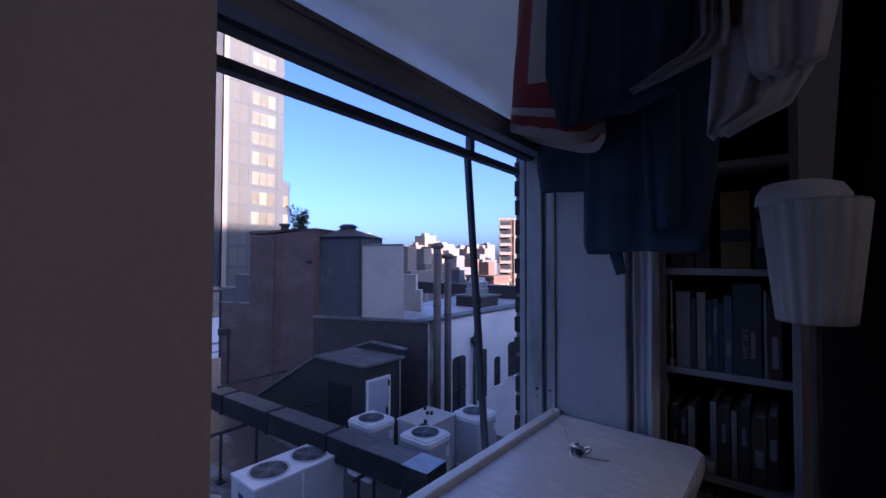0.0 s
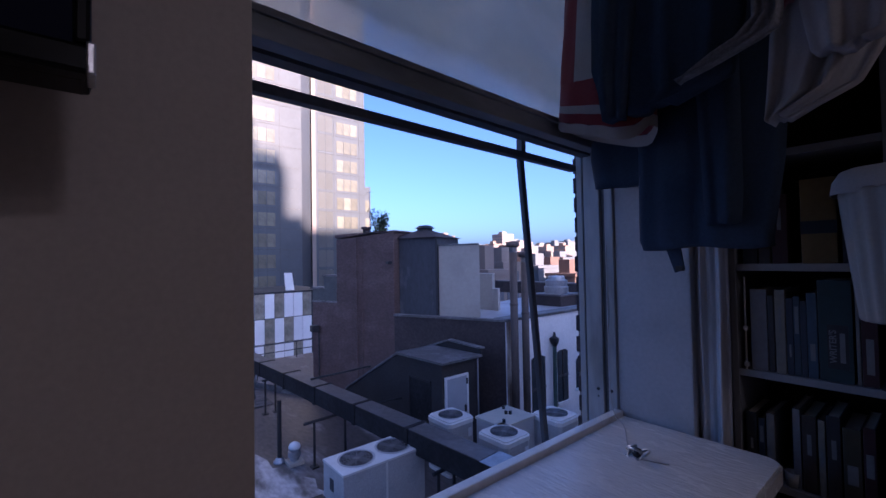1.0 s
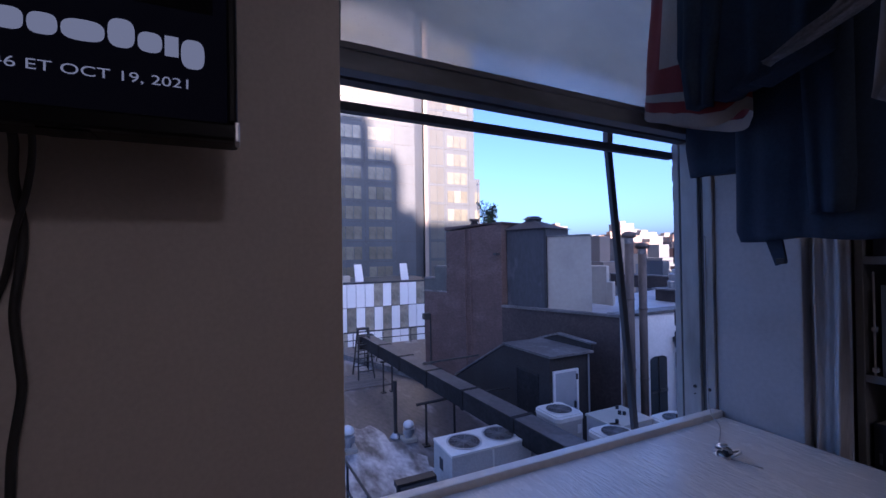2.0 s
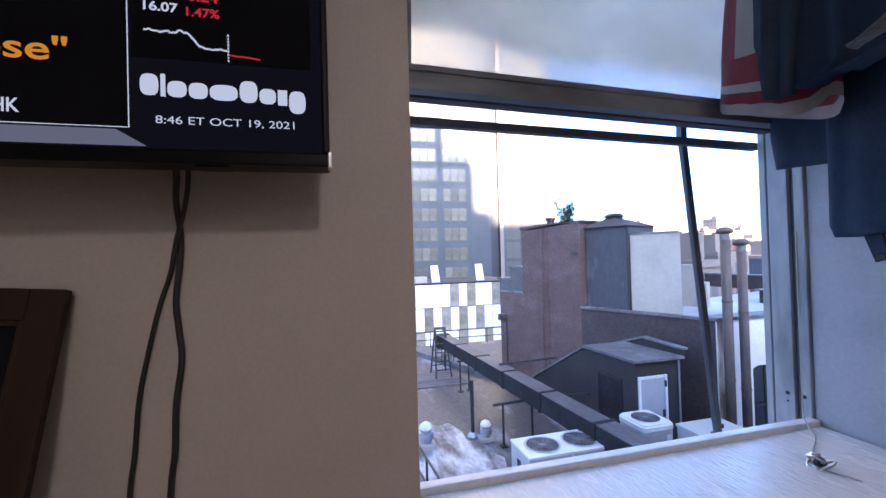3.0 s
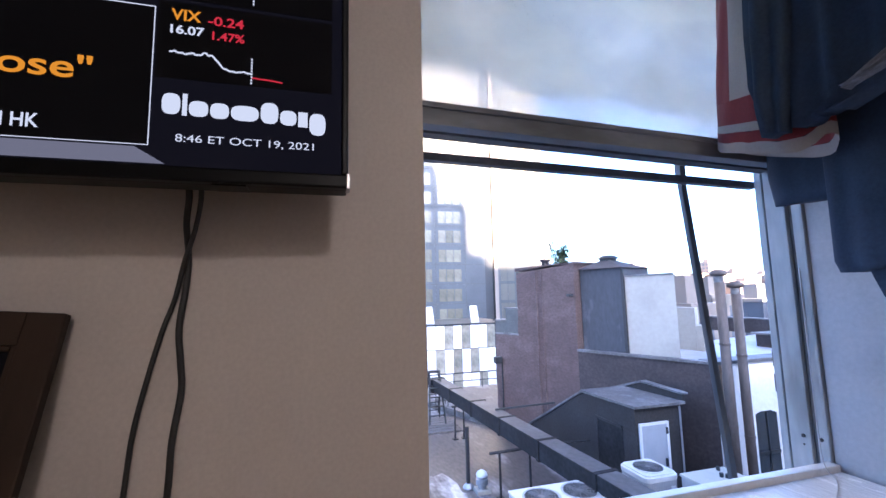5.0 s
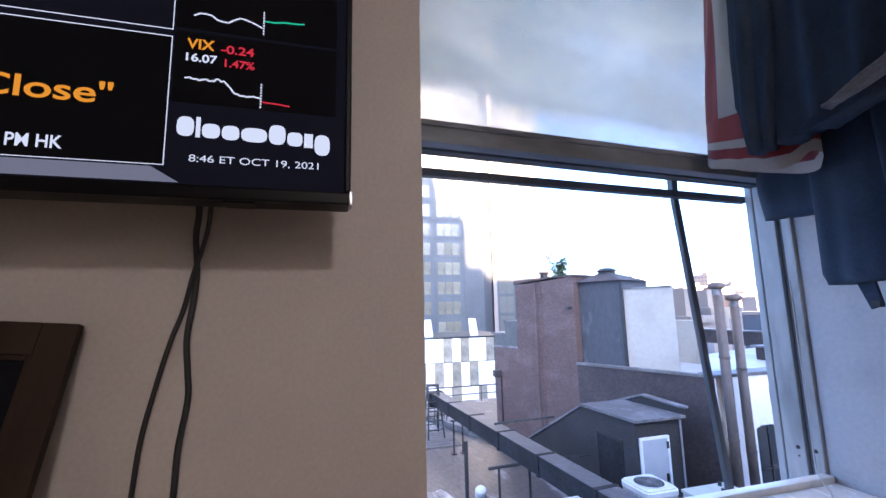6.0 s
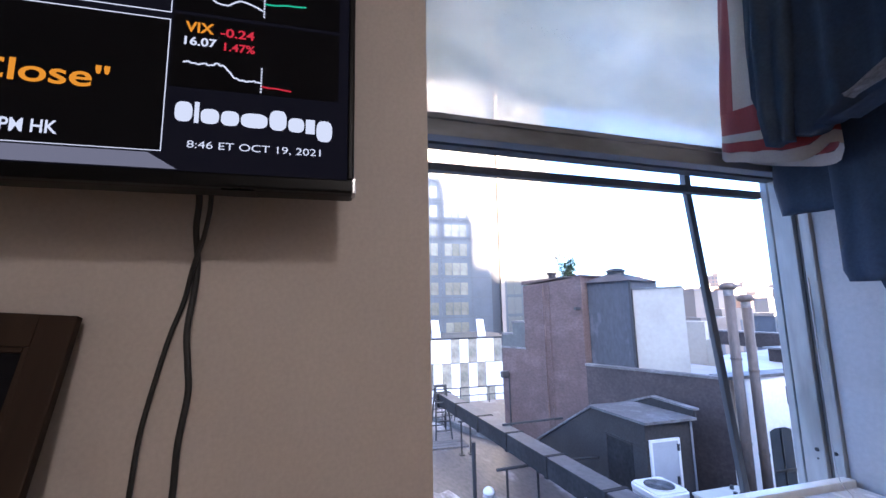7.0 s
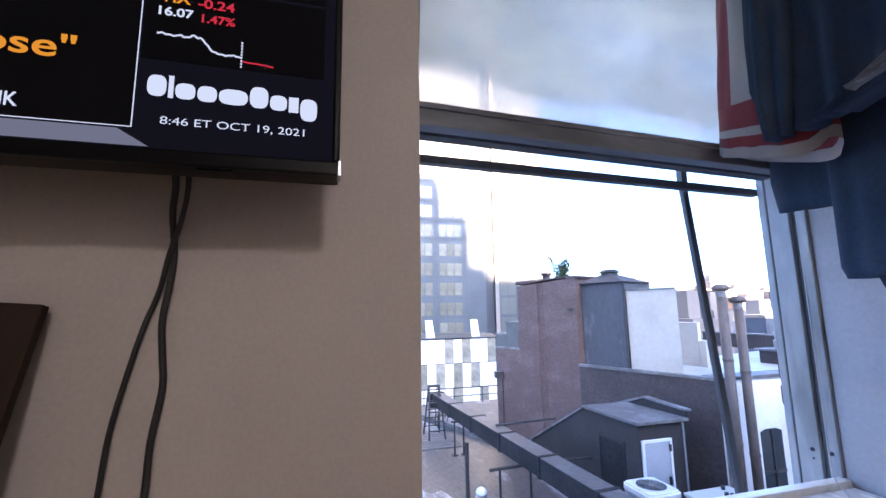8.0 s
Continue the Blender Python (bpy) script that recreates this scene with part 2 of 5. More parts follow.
M_STACK = material("grey_stack_metal", (0.085, 0.064, 0.053), 0.6, 0.0, vary=0.2, fine=20, coarse=3, second=(0.045, 0.033, 0.028), stretch=(1, 1, 0.3))
M_DOOR = material("pale_grey_door_paint", (0.36, 0.38, 0.41), 0.5, vary=0.06)
M_DOORTRIM = material("white_door_trim", (0.7, 0.7, 0.7), 0.5, vary=0.05)
M_WINDARK = material("dark_window_glass", (0.03, 0.035, 0.04), 0.1, vary=0.1, bump=0.0)
M_TOWER = material("tower_grey_panel", (0.045, 0.055, 0.068), 0.5, vary=0.06, fine=3, coarse=0.3, bump=0.0, second=(0.039, 0.048, 0.060))
M_TOWERDARK = material("tower_dark_strip", (0.020, 0.025, 0.034), 0.35, vary=0.1, fine=3, coarse=0.3, bump=0.0)
M_TOWERGLASS = material("tower_window_glass", (0.130, 0.128, 0.102), 0.2, 0.0, vary=0.1, fine=2, coarse=0.6, bump=0.0, second=(0.095, 0.096, 0.082), piece=0.25)
M_PODIUM = material("white_glass_panel", (0.80, 0.80, 0.81), 0.25, vary=0.03, fine=3, coarse=0.5, bump=0.0, piece=0.05)
M_PODGLASS = material("podium_window", (0.27, 0.25, 0.20), 0.15, vary=0.3, fine=2.5, coarse=0.8, bump=0.0, second=(0.16, 0.165, 0.16), piece=0.3)
M_CITYWARM = material("far_pink_brick", (0.17, 0.12, 0.098), 0.9, vary=0.06, fine=0.4, coarse=0.05, bump=0.0)
M_CITYPALE = material("far_pale_stone", (0.19, 0.165, 0.148), 0.9, vary=0.06, fine=0.4, coarse=0.05, bump=0.0)
M_CITYGREY = material("far_blue_grey", (0.10, 0.11, 0.13), 0.9, vary=0.06, fine=0.4, coarse=0.05, bump=0.0)
M_CITYBRICK = material("far_red_brick", (0.11, 0.07, 0.06), 0.9, vary=0.08, fine=0.6, coarse=0.1, bump=0.0)
M_GROUND = material("city_ground", (0.10, 0.10, 0.105), 0.9, vary=0.2, fine=0.2, coarse=0.02, bump=0.0)
M_LEAF = material("leaf_green", (0.06, 0.09, 0.035), 0.7, vary=0.3, fine=4, bump=0.0, piece=0.2)
M_BARK = material("bark", (0.09, 0.07, 0.055), 0.9, vary=0.2)


# ---- mesh helpers ----
def box(x0, y0, z0, x1, y1, z1, bevel=0.0, bm=None):
    bm = bm or bmesh.new()
    made = bmesh.ops.create_cube(bm, size=1.0)["verts"]
    for v in made:
        v.co = Vector(((x0 + x1) / 2 + v.co.x * (x1 - x0), (y0 + y1) / 2 + v.co.y * (y1 - y0), (z0 + z1) / 2 + v.co.z * (z1 - z0)))
    if bevel:
        es = list({e for v in made for e in v.link_edges})
        bmesh.ops.bevel(bm, geom=es, offset=bevel, segments=2, affect="EDGES", profile=0.6)
    return bm


def cyl(p, q, r0, r1=None, seg=16, bm=None, caps=True):
    """A round bar from p to q."""
    bm = bm or bmesh.new()
    p, q = Vector(p), Vector(q)
    r1 = r0 if r1 is None else r1
    turn = (q - p).to_track_quat("Z", "Y").to_matrix().to_4x4()
    bmesh.ops.create_cone(bm, cap_ends=caps, segments=seg, radius1=r0, radius2=r1, depth=(q - p).length, matrix=Matrix.Translation((p + q) / 2) @ turn)
    return bm


def lathe(profile, seg=24, at=(0, 0, 0), bm=None, rib=0.0, ribs=0):
    """A turned body from (radius, height) pairs, with ribs if wanted."""
    bm = bm or bmesh.new()
    rings = []
    for r, z in profile:
        ring = []
        for i in range(seg):
            a = 2 * math.pi * i / seg
            rr = r * (1 + rib * math.cos(ribs * a)) if ribs else r
            ring.append(bm.verts.new((at[0] + rr * math.cos(a), at[1] + rr * math.sin(a), at[2] + z)))
        rings.append(ring)
    for a, b in zip(rings, rings[1:]):
        for i in range(seg):
            bm.faces.new((a[i], a[(i + 1) % seg], b[(i + 1) % seg], b[i]))
    return bm


def prism(outline, lo, hi, axis="z", bm=None):
    """An outline of (a, b) pairs drawn out along an axis from lo to hi."""
    bm = bm or bmesh.new()
    place = {"z": lambda a, b, c: (a, b, c), "y": lambda a, b, c: (a, c, b), "x": lambda a, b, c: (c, a, b)}[axis]
    bot = [bm.verts.new(place(a, b, lo)) for a, b in outline]
    top = [bm.verts.new(place(a, b, hi)) for a, b in outline]
    n = len(outline)
    bm.faces.new(bot)
    bm.faces.new(top)
    for i in range(n):
        bm.faces.new((bot[i], bot[(i + 1) % n], top[(i + 1) % n], top[i]))
    bmesh.ops.recalc_face_normals(bm, faces=bm.faces[:])
    return bm


def tube(points, radius, seg=8, bm=None):
    """A bent round cord through points, smoothed."""
    bm = bm or bmesh.new()
    pts = [Vector(p) for p in points]
    path = []
    for i in range(len(pts) - 1):
        a, b, c, d = pts[max(i - 1, 0)], pts[i], pts[i + 1], pts[min(i + 2, len(pts) - 1)]
        for k in range(6):
            t = k / 6
            path.append(0.5 * (2 * b + (c - a) * t + (2 * a - 5 * b + 4 * c - d) * t * t + (3 * b - a - 3 * c + d) * t ** 3))
    path.append(pts[-1])
    rings = []
    for i, p in enumerate(path):
        way = (path[min(i + 1, len(path) - 1)] - path[max(i - 1, 0)]).normalized()
        side = way.cross(Vector((0.3, 0.9, 0.31))).normalized()
        up = way.cross(side)
        rings.append([bm.verts.new(p + radius * (math.cos(2 * math.pi * k / seg) * side + math.sin(2 * math.pi * k / seg) * up)) for k in range(seg)])
    for a, b in zip(rings, rings[1:]):
        for k in range(seg):
            bm.faces.new((a[k], a[(k + 1) % seg], b[(k + 1) % seg], b[k]))
    bm.faces.new(rings[0])
    bm.faces.new(rings[-1])
    bmesh.ops.recalc_face_normals(bm, faces=bm.faces[:])
    return bm


def mesh_of(name, bm, mat, smooth=False):
    me = bpy.data.meshes.new(name)
    bm.to_mesh(me)
    bm.free()
    me.materials.append(mat)
    if smooth:
        for p in me.polygons:
            p.use_smooth = True
    return me


def part(name, bm, mat, parent, label="", smooth=False):
    ob = new(name, mesh_of(name, bm, mat, smooth))
    ob.parent = parent
    return tagged(ob, label) if label else ob


def piece(name, me, parent, loc=(0, 0, 0), rz=0.0, scale=(1, 1, 1)):
    """One of many alike pieces on shared mesh data."""
    ob = new(name, me)
    ob.parent = parent
    ob.location, ob.rotation_euler, ob.scale = loc, (0, 0, rz), scale
    return ob


def thing(name, at, label, category, group="", kind=""):
    ob = new(name)
    ob.empty_display_size = 0.1
    ob.location = at
    return tagged(ob, label, category, group, kind)


def solid(name, bm, mat, label, category, group="", kind="", smooth=False):
    return tagged(new(name, mesh_of(name, bm, mat, smooth)), label, category, group, kind)


def letters(text, size, width, at, mat, parent, name="lettering", turn=None, bold=0.0):
    """Writing as a flat mesh, width wide, that faces +x and reads along +y from at."""
    cu = bpy.data.curves.new("writing", "FONT")
    cu.body, cu.size, cu.offset = text, size, bold
    ob = bpy.data.objects.new("writing", cu)
    scene.collection.objects.link(ob)
    me = bpy.data.meshes.new_from_object(ob.evaluated_get(bpy.context.evaluated_depsgraph_get()))
    bpy.data.objects.remove(ob)
    bpy.data.curves.remove(cu)
    xs = [v.co.x for v in me.vertices]
    k = width / (max(xs) - min(xs))
    x0 = min(xs)
    for v in me.vertices:
        v.co = Vector((0, (v.co.x - x0) * k, v.co.y))
        if turn is not None:
            v.co = turn @ v.co
    me.materials.clear()
    me.materials.append(mat)
    out = new(name, me)
    out.parent, out.location = parent, at
    return out


# ---- the room's shell ----
def structure(name, bm, mat, label, category):
    return solid(name, bm, mat, label, category, kind="structure")


structure("floor", box(-0.02, -2.4, -0.2, 3.0, 1.7, 0.0), M_FLOOR, "dark wooden floor boards of the small room", "floor")
structure("ceiling", box(-0.4, -2.4, 2.75, 3.0, 1.7, 2.95), M_CEIL, "off-white painted ceiling of the room", "ceiling")
w = box(-0.38, -2.4, 0.0, 0.0, 0.0, 2.75)
w = box(-0.38, 0.0, 0.0, -0.02, 1.1, 0.855, bm=w)
w = box(-0.262, 0.0, 0.855, -0.02, 1.1, 0.955, bm=w)
w = box(-0.38, 0.0, 2.55, 0.0, 1.1, 2.75, bm=w)
structure("wall_west", w, M_WALL, "warm grey painted wall with a window opening beside the television", "wall")
structure("wall_north", box(-0.38, 1.452, 0.0, 3.0, 1.7, 2.75), M_WHITEWALL, "white painted wall behind the bookcase", "wall")
structure("wall_nook", box(-0.25, 1.1, 0.0, -0.045, 1.45, 2.75, 0.004), M_WHITEWALL, "white painted return wall of the window nook", "wall")
structure("wall_south", box(-0.38, -2.6, 0.0, 3.0, -2.402, 2.75), M_BACKWALL, "unseen side wall, painted pale to bounce fill light", "wall")
structure("wall_east", box(3.002, -2.4, 0.0, 3.2, 1.7, 2.75), M_BACKWALL, "unseen rear wall, painted pale to bounce fill light", "wall")

# the deep ledge in front of the window, with one rounded corner
led = [(-0.2355, 0.012), (0.147, 0.012), (0.145, 0.98)]
led += [(0.105 + 0.04 * math.cos(a), 1.055 + 0.04 * math.sin(a)) for a in (0.0, 0.4, 0.8, 1.2, 1.57)]
led += [(-0.2355, 1.095)]
lb = prism(led, 0.958, 0.996)
bmesh.ops.bevel(lb, geom=[e for e in lb.edges if all(v.co.z > 0.985 for v in e.verts)], offset=0.006, segments=2, affect="EDGES")
solid("window_ledge", lb, M_LEDGE, "deep white painted wooden ledge below the window", "window ledge", kind="structure")
solid("ledge_cabinet", box(-0.015, 0.02, 0.0, 0.11, 1.09, 0.96), M_WHITEWALL, "white boxed-in panel that carries the ledge", "panel", kind="structure")

# ---- window: jamb tracks, raised sash, outer frame, sill ----
win = thing("window_1", (-0.3, 0.55, 1.0), "tall sash window with its lower sash raised", "window", kind="structure")
WX, WY, WZ = 0.3, -0.55, -1.0


def wpart(name, bm, mat, parent=None, label="", smooth=False):
    bmesh.ops.translate(bm, verts=bm.verts[:], vec=(WX, WY, WZ))
    return part(name, bm, mat, parent or win, label, smooth)


# jamb on the far side: two grooves between three strips
for x0, x1, y0, m, nm in ((-0.259, -0.251, 1.091, M_TRACK, "inner_stop"), (-0.280, -0.259, 1.095, M_TRACK, "inner_track"),
                          (-0.297, -0.280, 1.108, M_TRACKDARK, "track_groove"), (-0.350, -0.297, 1.097, M_TRACK, "outer_track"),
                          (-0.358, -0.350, 1.112, M_TRACKDARK, "outer_groove"), (-0.378, -0.358, 1.102, M_TRACK, "outer_stop")):
    wpart(nm, box(x0, y0, 0.88, x1, 1.15, 2.55, 0.003), m)
wpart("near_jamb", box(-0.378, 0.002, 0.88, -0.26, 0.02, 2.55), M_TRACK)
wpart("head_jamb", box(-0.378, 0.02, 2.5, -0.25, 1.09, 2.55), M_TRACK)
for x, y, z in ((-0.270, 1.0955, 1.058), (-0.314, 1.0975, 1.056), (-0.314, 1.0975, 1.034)):
    wpart("screw", cyl((x, y, z), (x, y - 0.003, z), 0.005 if z > 1.05 else 0.0022, seg=10), M_DARKMETAL)

# inner raised sash, a little askew in its tracks
sash = thing("sash_raised", (-0.28, 0.55, 1.82), "raised lower sash with worn grey paint and misted dirty glass", "window sash", kind="structure")
sash.rotation_euler = (radians(-1.5), 0, 0)
rail = box(-0.018, -0.535, -0.028, 0.018, 0.537, 0.022, 0.003)
rail = box(0.018, -0.535, 0.008, 0.024, 0.537, 0.020, 0.001, bm=rail)
part("bottom_rail", rail, M_SASH, sash, "worn grey-brown painted bottom rail")
part("near_stile", box(-0.016, -0.535, 0.022, 0.016, -0.495, 0.70, 0.003), M_SASH, sash)
part("far_stile", box(-0.016, 0.497, 0.022, 0.016, 0.537, 0.70, 0.003), M_SASH, sash)
g = part("glass_pane", box(-0.004, -0.495, 0.018, 0.0, 0.497, 0.70), M_FOG, sash, "misted and dirty glass pane")
g.visible_shadow = False
# water drops that cling to the pane in a slanting trail
rnd = random.Random(44)
drop = bmesh.new()
for k in range(260):
    u = rnd.random()
    y, z, r = -0.31 + 0.27 * u + rnd.gauss(0, 0.012), 0.305 - 0.055 * u + rnd.gauss(0, 0.009), rnd.uniform(0.0008, 0.0027)
    q = [drop.verts.new(p) for p in ((0.0, y - r, z), (0.0, y, z - r * 1.3), (0.0, y + r, z), (0.0, y, z + r), (r * 0.7, y, z - r * 0.2))]
    for i in range(4):
        drop.faces.new((q[i], q[(i + 1) % 4], q[4]))
M_DROP = material("clinging_drop", (0.95, 0.96, 0.97), 0.12, vary=0.0, bump=0.0)
M_DROP.node_tree.nodes["Principled BSDF"].inputs["Transmission Weight"].default_value = 1.0
M_DROP.node_tree.nodes["Principled BSDF"].inputs["IOR"].default_value = 1.33
tagged(part("water_drop", drop, M_DROP, sash, "small clear drops clinging to the pane"), kind="stuff")

# outer sash rail just behind and lower, its shade put into a dark colour
osr = wpart("outer_sash_rail", prism([(0.02, 1.811), (1.097, 1.783), (1.097, 1.831), (0.02, 1.859)], -0.355, -0.322, "x"), M_SASHDARK)
og = wpart("outer_glass_pane", box(-0.340, 0.02, 1.845, -0.337, 1.097, 2.5), M_PANE)
og.visible_shadow = False
# storm frame bar
storm = thing("storm_frame", (-0.40, 0.55, 1.78), "thin dark metal bar of the outer storm window", "window bar", kind="structure")
storm.rotation_euler = (radians(-1.2), 0, 0)
part("bar", box(-0.012, -0.55, -0.019, 0.012, 0.575, 0.001, 0.002), M_SASHDARK, storm)
part("bar_lip", box(-0.016, -0.55, -0.014, -0.0121, 0.575, -0.006), M_SASHDARK, storm)
part("upright", box(-0.010, 0.295, 0.001, 0.010, 0.315, 0.12, 0.002), M_SASHDARK, storm)

# sill: raised white strip along the tracks and the outer slope
wpart("inner_sill_strip", box(-0.262, 0.012, 0.96, -0.236, 1.098, 1.009, 0.003), M_SILL, label="white painted sill strip with chipped edge")
wpart("track_sill", box(-0.378, 0.012, 0.86, -0.262, 1.10, 0.895, 0.003), M_SILL)
outer = prism([(-0.48, 0.80), (-0.378, 0.86), (-0.378, 0.82), (-0.48, 0.77)], 0.0, 1.10, "y")
wpart("outer_sill", outer, M_SILL)

# brick reveal outside, each brick with its own edges
reveal = thing("brick_reveal", (-0.428, 1.266, 0.9), "dark weathered brick at the outer edge of the window", "brick wall", kind="structure")
part("mortar_bed", box(-0.026, -0.052, -0.2, 0.026, 0.20, 1.9), M_MORTAR, reveal)
bk = [mesh_of("brick", box(-0.03, -0.06, -0.028, 0.03, 0.06, 0.028, 0.005), M_BRICK), mesh_of("brick", box(-0.03, -0.035, -0.028, 0.03, 0.035, 0.028, 0.006), M_BRICK)]
rnd = random.Random(4)
for i in range(26):
    z = -0.16 + i * 0.07
    off = rnd.uniform(-0.005, 0.005)
    piece("brick", bk[i % 2], reveal, (0.0, (0.0 if i % 2 == 0 else -0.025) + off, z + rnd.uniform(-0.002, 0.002)))
    piece("brick", bk[0], reveal, (0.0, (0.13 if i % 2 == 0 else 0.08) + off, z))

# the stick that props the sash
st = thing("prop_stick", (-0.44, 0.997, 0.824), "dark wooden stick that stands on the sill and props the window", "stick")
part("shaft", box(-0.008, -0.0105, 0.0, 0.008, 0.0105, 0.955, 0.004), M_POLE, st)
st.rotation_euler = (radians(6.0), 0, 0)

# ---- our building's mass round the room, unseen: it shades the yard, pale for bounce ----
hull = box(-0.46, -60, -24, -0.385, -0.004, 3.6)
hull = box(-0.46, 1.36, -24, -0.42, 60, 3.6, bm=hull)
hull = box(-0.46, -0.004, -24, -0.385, 1.36, 0.765, bm=hull)
hull = box(-0.46, -0.004, 2.56, -0.385, 1.36, 3.6, bm=hull)
hull = box(3.4, -60, -24, 4.2, 60, 3.6, bm=hull)
hull = box(-0.42, -60, 3.0, 4.2, 60, 3.4, bm=hull)
solid("own_building", hull, M_PALEBRICK, "unseen mass of the room's building, pale to bounce light into the yard", "building", kind="structure")

# unseen mass behind, below the morning sun, added to shade tower and yard
rear = thing("unseen_shade_mass", (160, 0, -25), "unseen stepped mass behind the room's building, added to shade tower and yard", "building")
# the two outer flanks only screen low eastern sky glow
for y0, y1, z in ((-400, -90, 58.0), (-90, -15.4, 90.5), (-15.4, -11.0, 85.0), (-11.0, -7.5, 76.0), (-7.5, 30, 74.1), (30, 260, 56.0)):
    part("block", box(0, y0, 0, 9, y1, z + 25), M_PALEBRICK, rear)

# ceiling lamp behind the camera, whose light falls on the television wall
cl = thing("ceiling_light", (2.7, 0.29, 2.75), "round white flush ceiling light that is switched on", "ceiling light")
part("base", cyl((0, 0, -0.03), (0, 0, 0), 0.17, seg=28), M_SHELF, cl)
part("diffuser", lathe([(0.16, -0.03), (0.155, -0.06), (0.12, -0.085), (0.06, -0.1), (0.001, -0.103)], 28), glow("lamp_diffuser", (1.0, 0.83, 0.68), LAMP), cl, smooth=True)

# ---- television ----
SX, TY, TZ = 0.127, -0.109, 1.5565
tv = thing("television", (0.0, -0.48, TZ), "black flat wall television showing a dark business news screen", "television")


def tvp(name, bm, mat, parent=None, label=""):
    bmesh.ops.translate(bm, verts=bm.verts[:], vec=(0, 0.48, -TZ))
    return part(name, bm, mat, parent or tv, label)


TL, TT = -0.855, 1.985
tvp("body", box(0.092, TL, TZ, 0.123, TY, TT, 0.004), M_PLASTIC)
tvp("wall_bracket", box(0.0, -0.62, 1.66, 0.092, -0.34, 1.86), M_PLASTIC)
tvp("bezel_bottom", box(0.118, TL, TZ, 0.131, TY, TZ + 0.014, 0.002), M_PLASTIC)
tvp("bezel_side", box(0.118, TY - 0.007, TZ + 0.014, 0.131, TY, TT, 0.002), M_PLASTIC)
tvp("bezel_left", box(0.118, TL, TZ + 0.014, 0.131, TL + 0.007, TT, 0.002), M_PLASTIC)
tvp("bezel_top", box(0.118, TL + 0.007, TT - 0.008, 0.131, TY - 0.007, TT, 0.002), M_PLASTIC)
tvp("corner_cap", box(0.112, TY - 0.002, TZ - 0.001, 0.1325, TY + 0.0018, TZ + 0.015, 0.001), M_CHROME, label="small silver corner cap")
tvp("sensor", box(0.10, -0.235, TZ - 0.0015, 0.125, -0.205, TZ), M_PLASTIC)
screen = tvp("screen", box(0.1225, TL + 0.007, TZ + 0.014, 0.1268, TY - 0.007, TT - 0.008), glow("screen_black", (0.0001, 0.0001, 0.0002), 1.0), label="lit screen with news figures")
G_WHITE, G_ORANGE, G_RED, G_GREEN = (glow("screen_" + n, c, TVS) for n, c in (("white", (0.85, 0.85, 0.9)), ("orange", (0.95, 0.33, 0.02)), ("red", (0.75, 0.03, 0.05)), ("green", (0.05, 0.6, 0.3))))
G_GREY, G_PANEL, G_TILE = glow("screen_grey", (0.20, 0.19, 0.23), TVS), glow("screen_panel", (0.0, 0.0, 0.0), 1.0), glow("screen_tile", (0.0, 0.0, 0.0), 1.0)


def flat(name, y0, z0, y1, z1, mat, lift=0.0006, depth=0.0005):
    return tvp(name, box(0.1268 + lift - depth, y0, z0, 0.1268 + lift, y1, z1), mat, screen)


def words(text, y0, z0, width, size, mat, bold=0.0):
    return letters(text, size, width, (0.1277, y0 + 0.48, z0 - TZ), mat, screen, bold=bold)


# the main panel and its thin white frame
flat("panel", -0.84, 1.590, -0.2895, 1.7255, G_PANEL, 0.0003)
for a in ((-0.84, 1.5893, -0.288, 1.590), (-0.2888, 1.590, -0.288, 1.7255), (-0.84, 1.7255, -0.288, 1.7263)):
    flat("panel_line", *a, G_WHITE, 0.0008)
for a in ((-0.84, 1.7335, -0.288, 1.7343), (-0.2888, 1.7343, -0.288, 1.93)):
    flat("panel_line", *a, G_WHITE, 0.0008)
# grey slanting band under the panel
tvp("band", prism([(-0.84, 1.588), (-0.299, 1.5875), (-0.274, 1.5725), (-0.84, 1.5725)], 0.1270, 0.1273, "x"), G_GREY, screen)
tvp("band_shade", prism([(-0.45, 1.5905), (-0.30, 1.5905), (-0.42, 1.625), (-0.45, 1.628)], 0.1271, 0.1273, "x"), G_TILE, screen)
words('Close"', -0.442, 1.647, 0.107, 0.030, G_ORANGE, 0.00045)
words("PM HK", -0.414, 1.599, 0.043, 0.0175, G_WHITE, 0.0003)
# the figures column
for z0, z1 in ((1.656, 1.7335), (1.7375, 1.815), (1.819, 1.8965)):
    flat("figures_tile", -0.286, z0, -0.126, z1, G_TILE, 0.0003)
words("VIX", -0.275, 1.7155, 0.026, 0.0155, G_ORANGE, 0.0004)
words("-0.24", -0.243, 1.7145, 0.032, 0.0130, G_RED, 0.0003)
words("16.07", -0.275, 1.7015, 0.029, 0.0120, G_WHITE, 0.0003)
words("1.47%", -0.239, 1.6995, 0.029, 0.0120, G_RED, 0.0003)


def chart(points, mat, wide=0.0009):
    bm = bmesh.new()
    for (a, b), (c, d) in zip(points, points[1:]):
        n = Vector((d - b, a - c)).normalized() * wide
        bm.faces.new([bm.verts.new((0.1277, p, q)) for p, q in ((a - n.x, b - n.y), (c - n.x, d - n.y), (c + n.x, d + n.y), (a + n.x, b + n.y))])
    return tvp("chart_line", bm, mat, screen)


rnd = random.Random(11)
line = []
for i in range(33):
    u = i / 32
    z = 1.6825 - 0.0012 * math.sin(7 * u) + 0.003 * u if u < 0.46 else 1.684 - 0.0135 * min((u - 0.46) / 0.22, 1) - 0.0025 * max(u - 0.68, 0) / 0.32
    line.append((-0.275 + 0.072 * u, z + rnd.uniform(-0.0017, 0.0017)))
chart(line, G_WHITE)
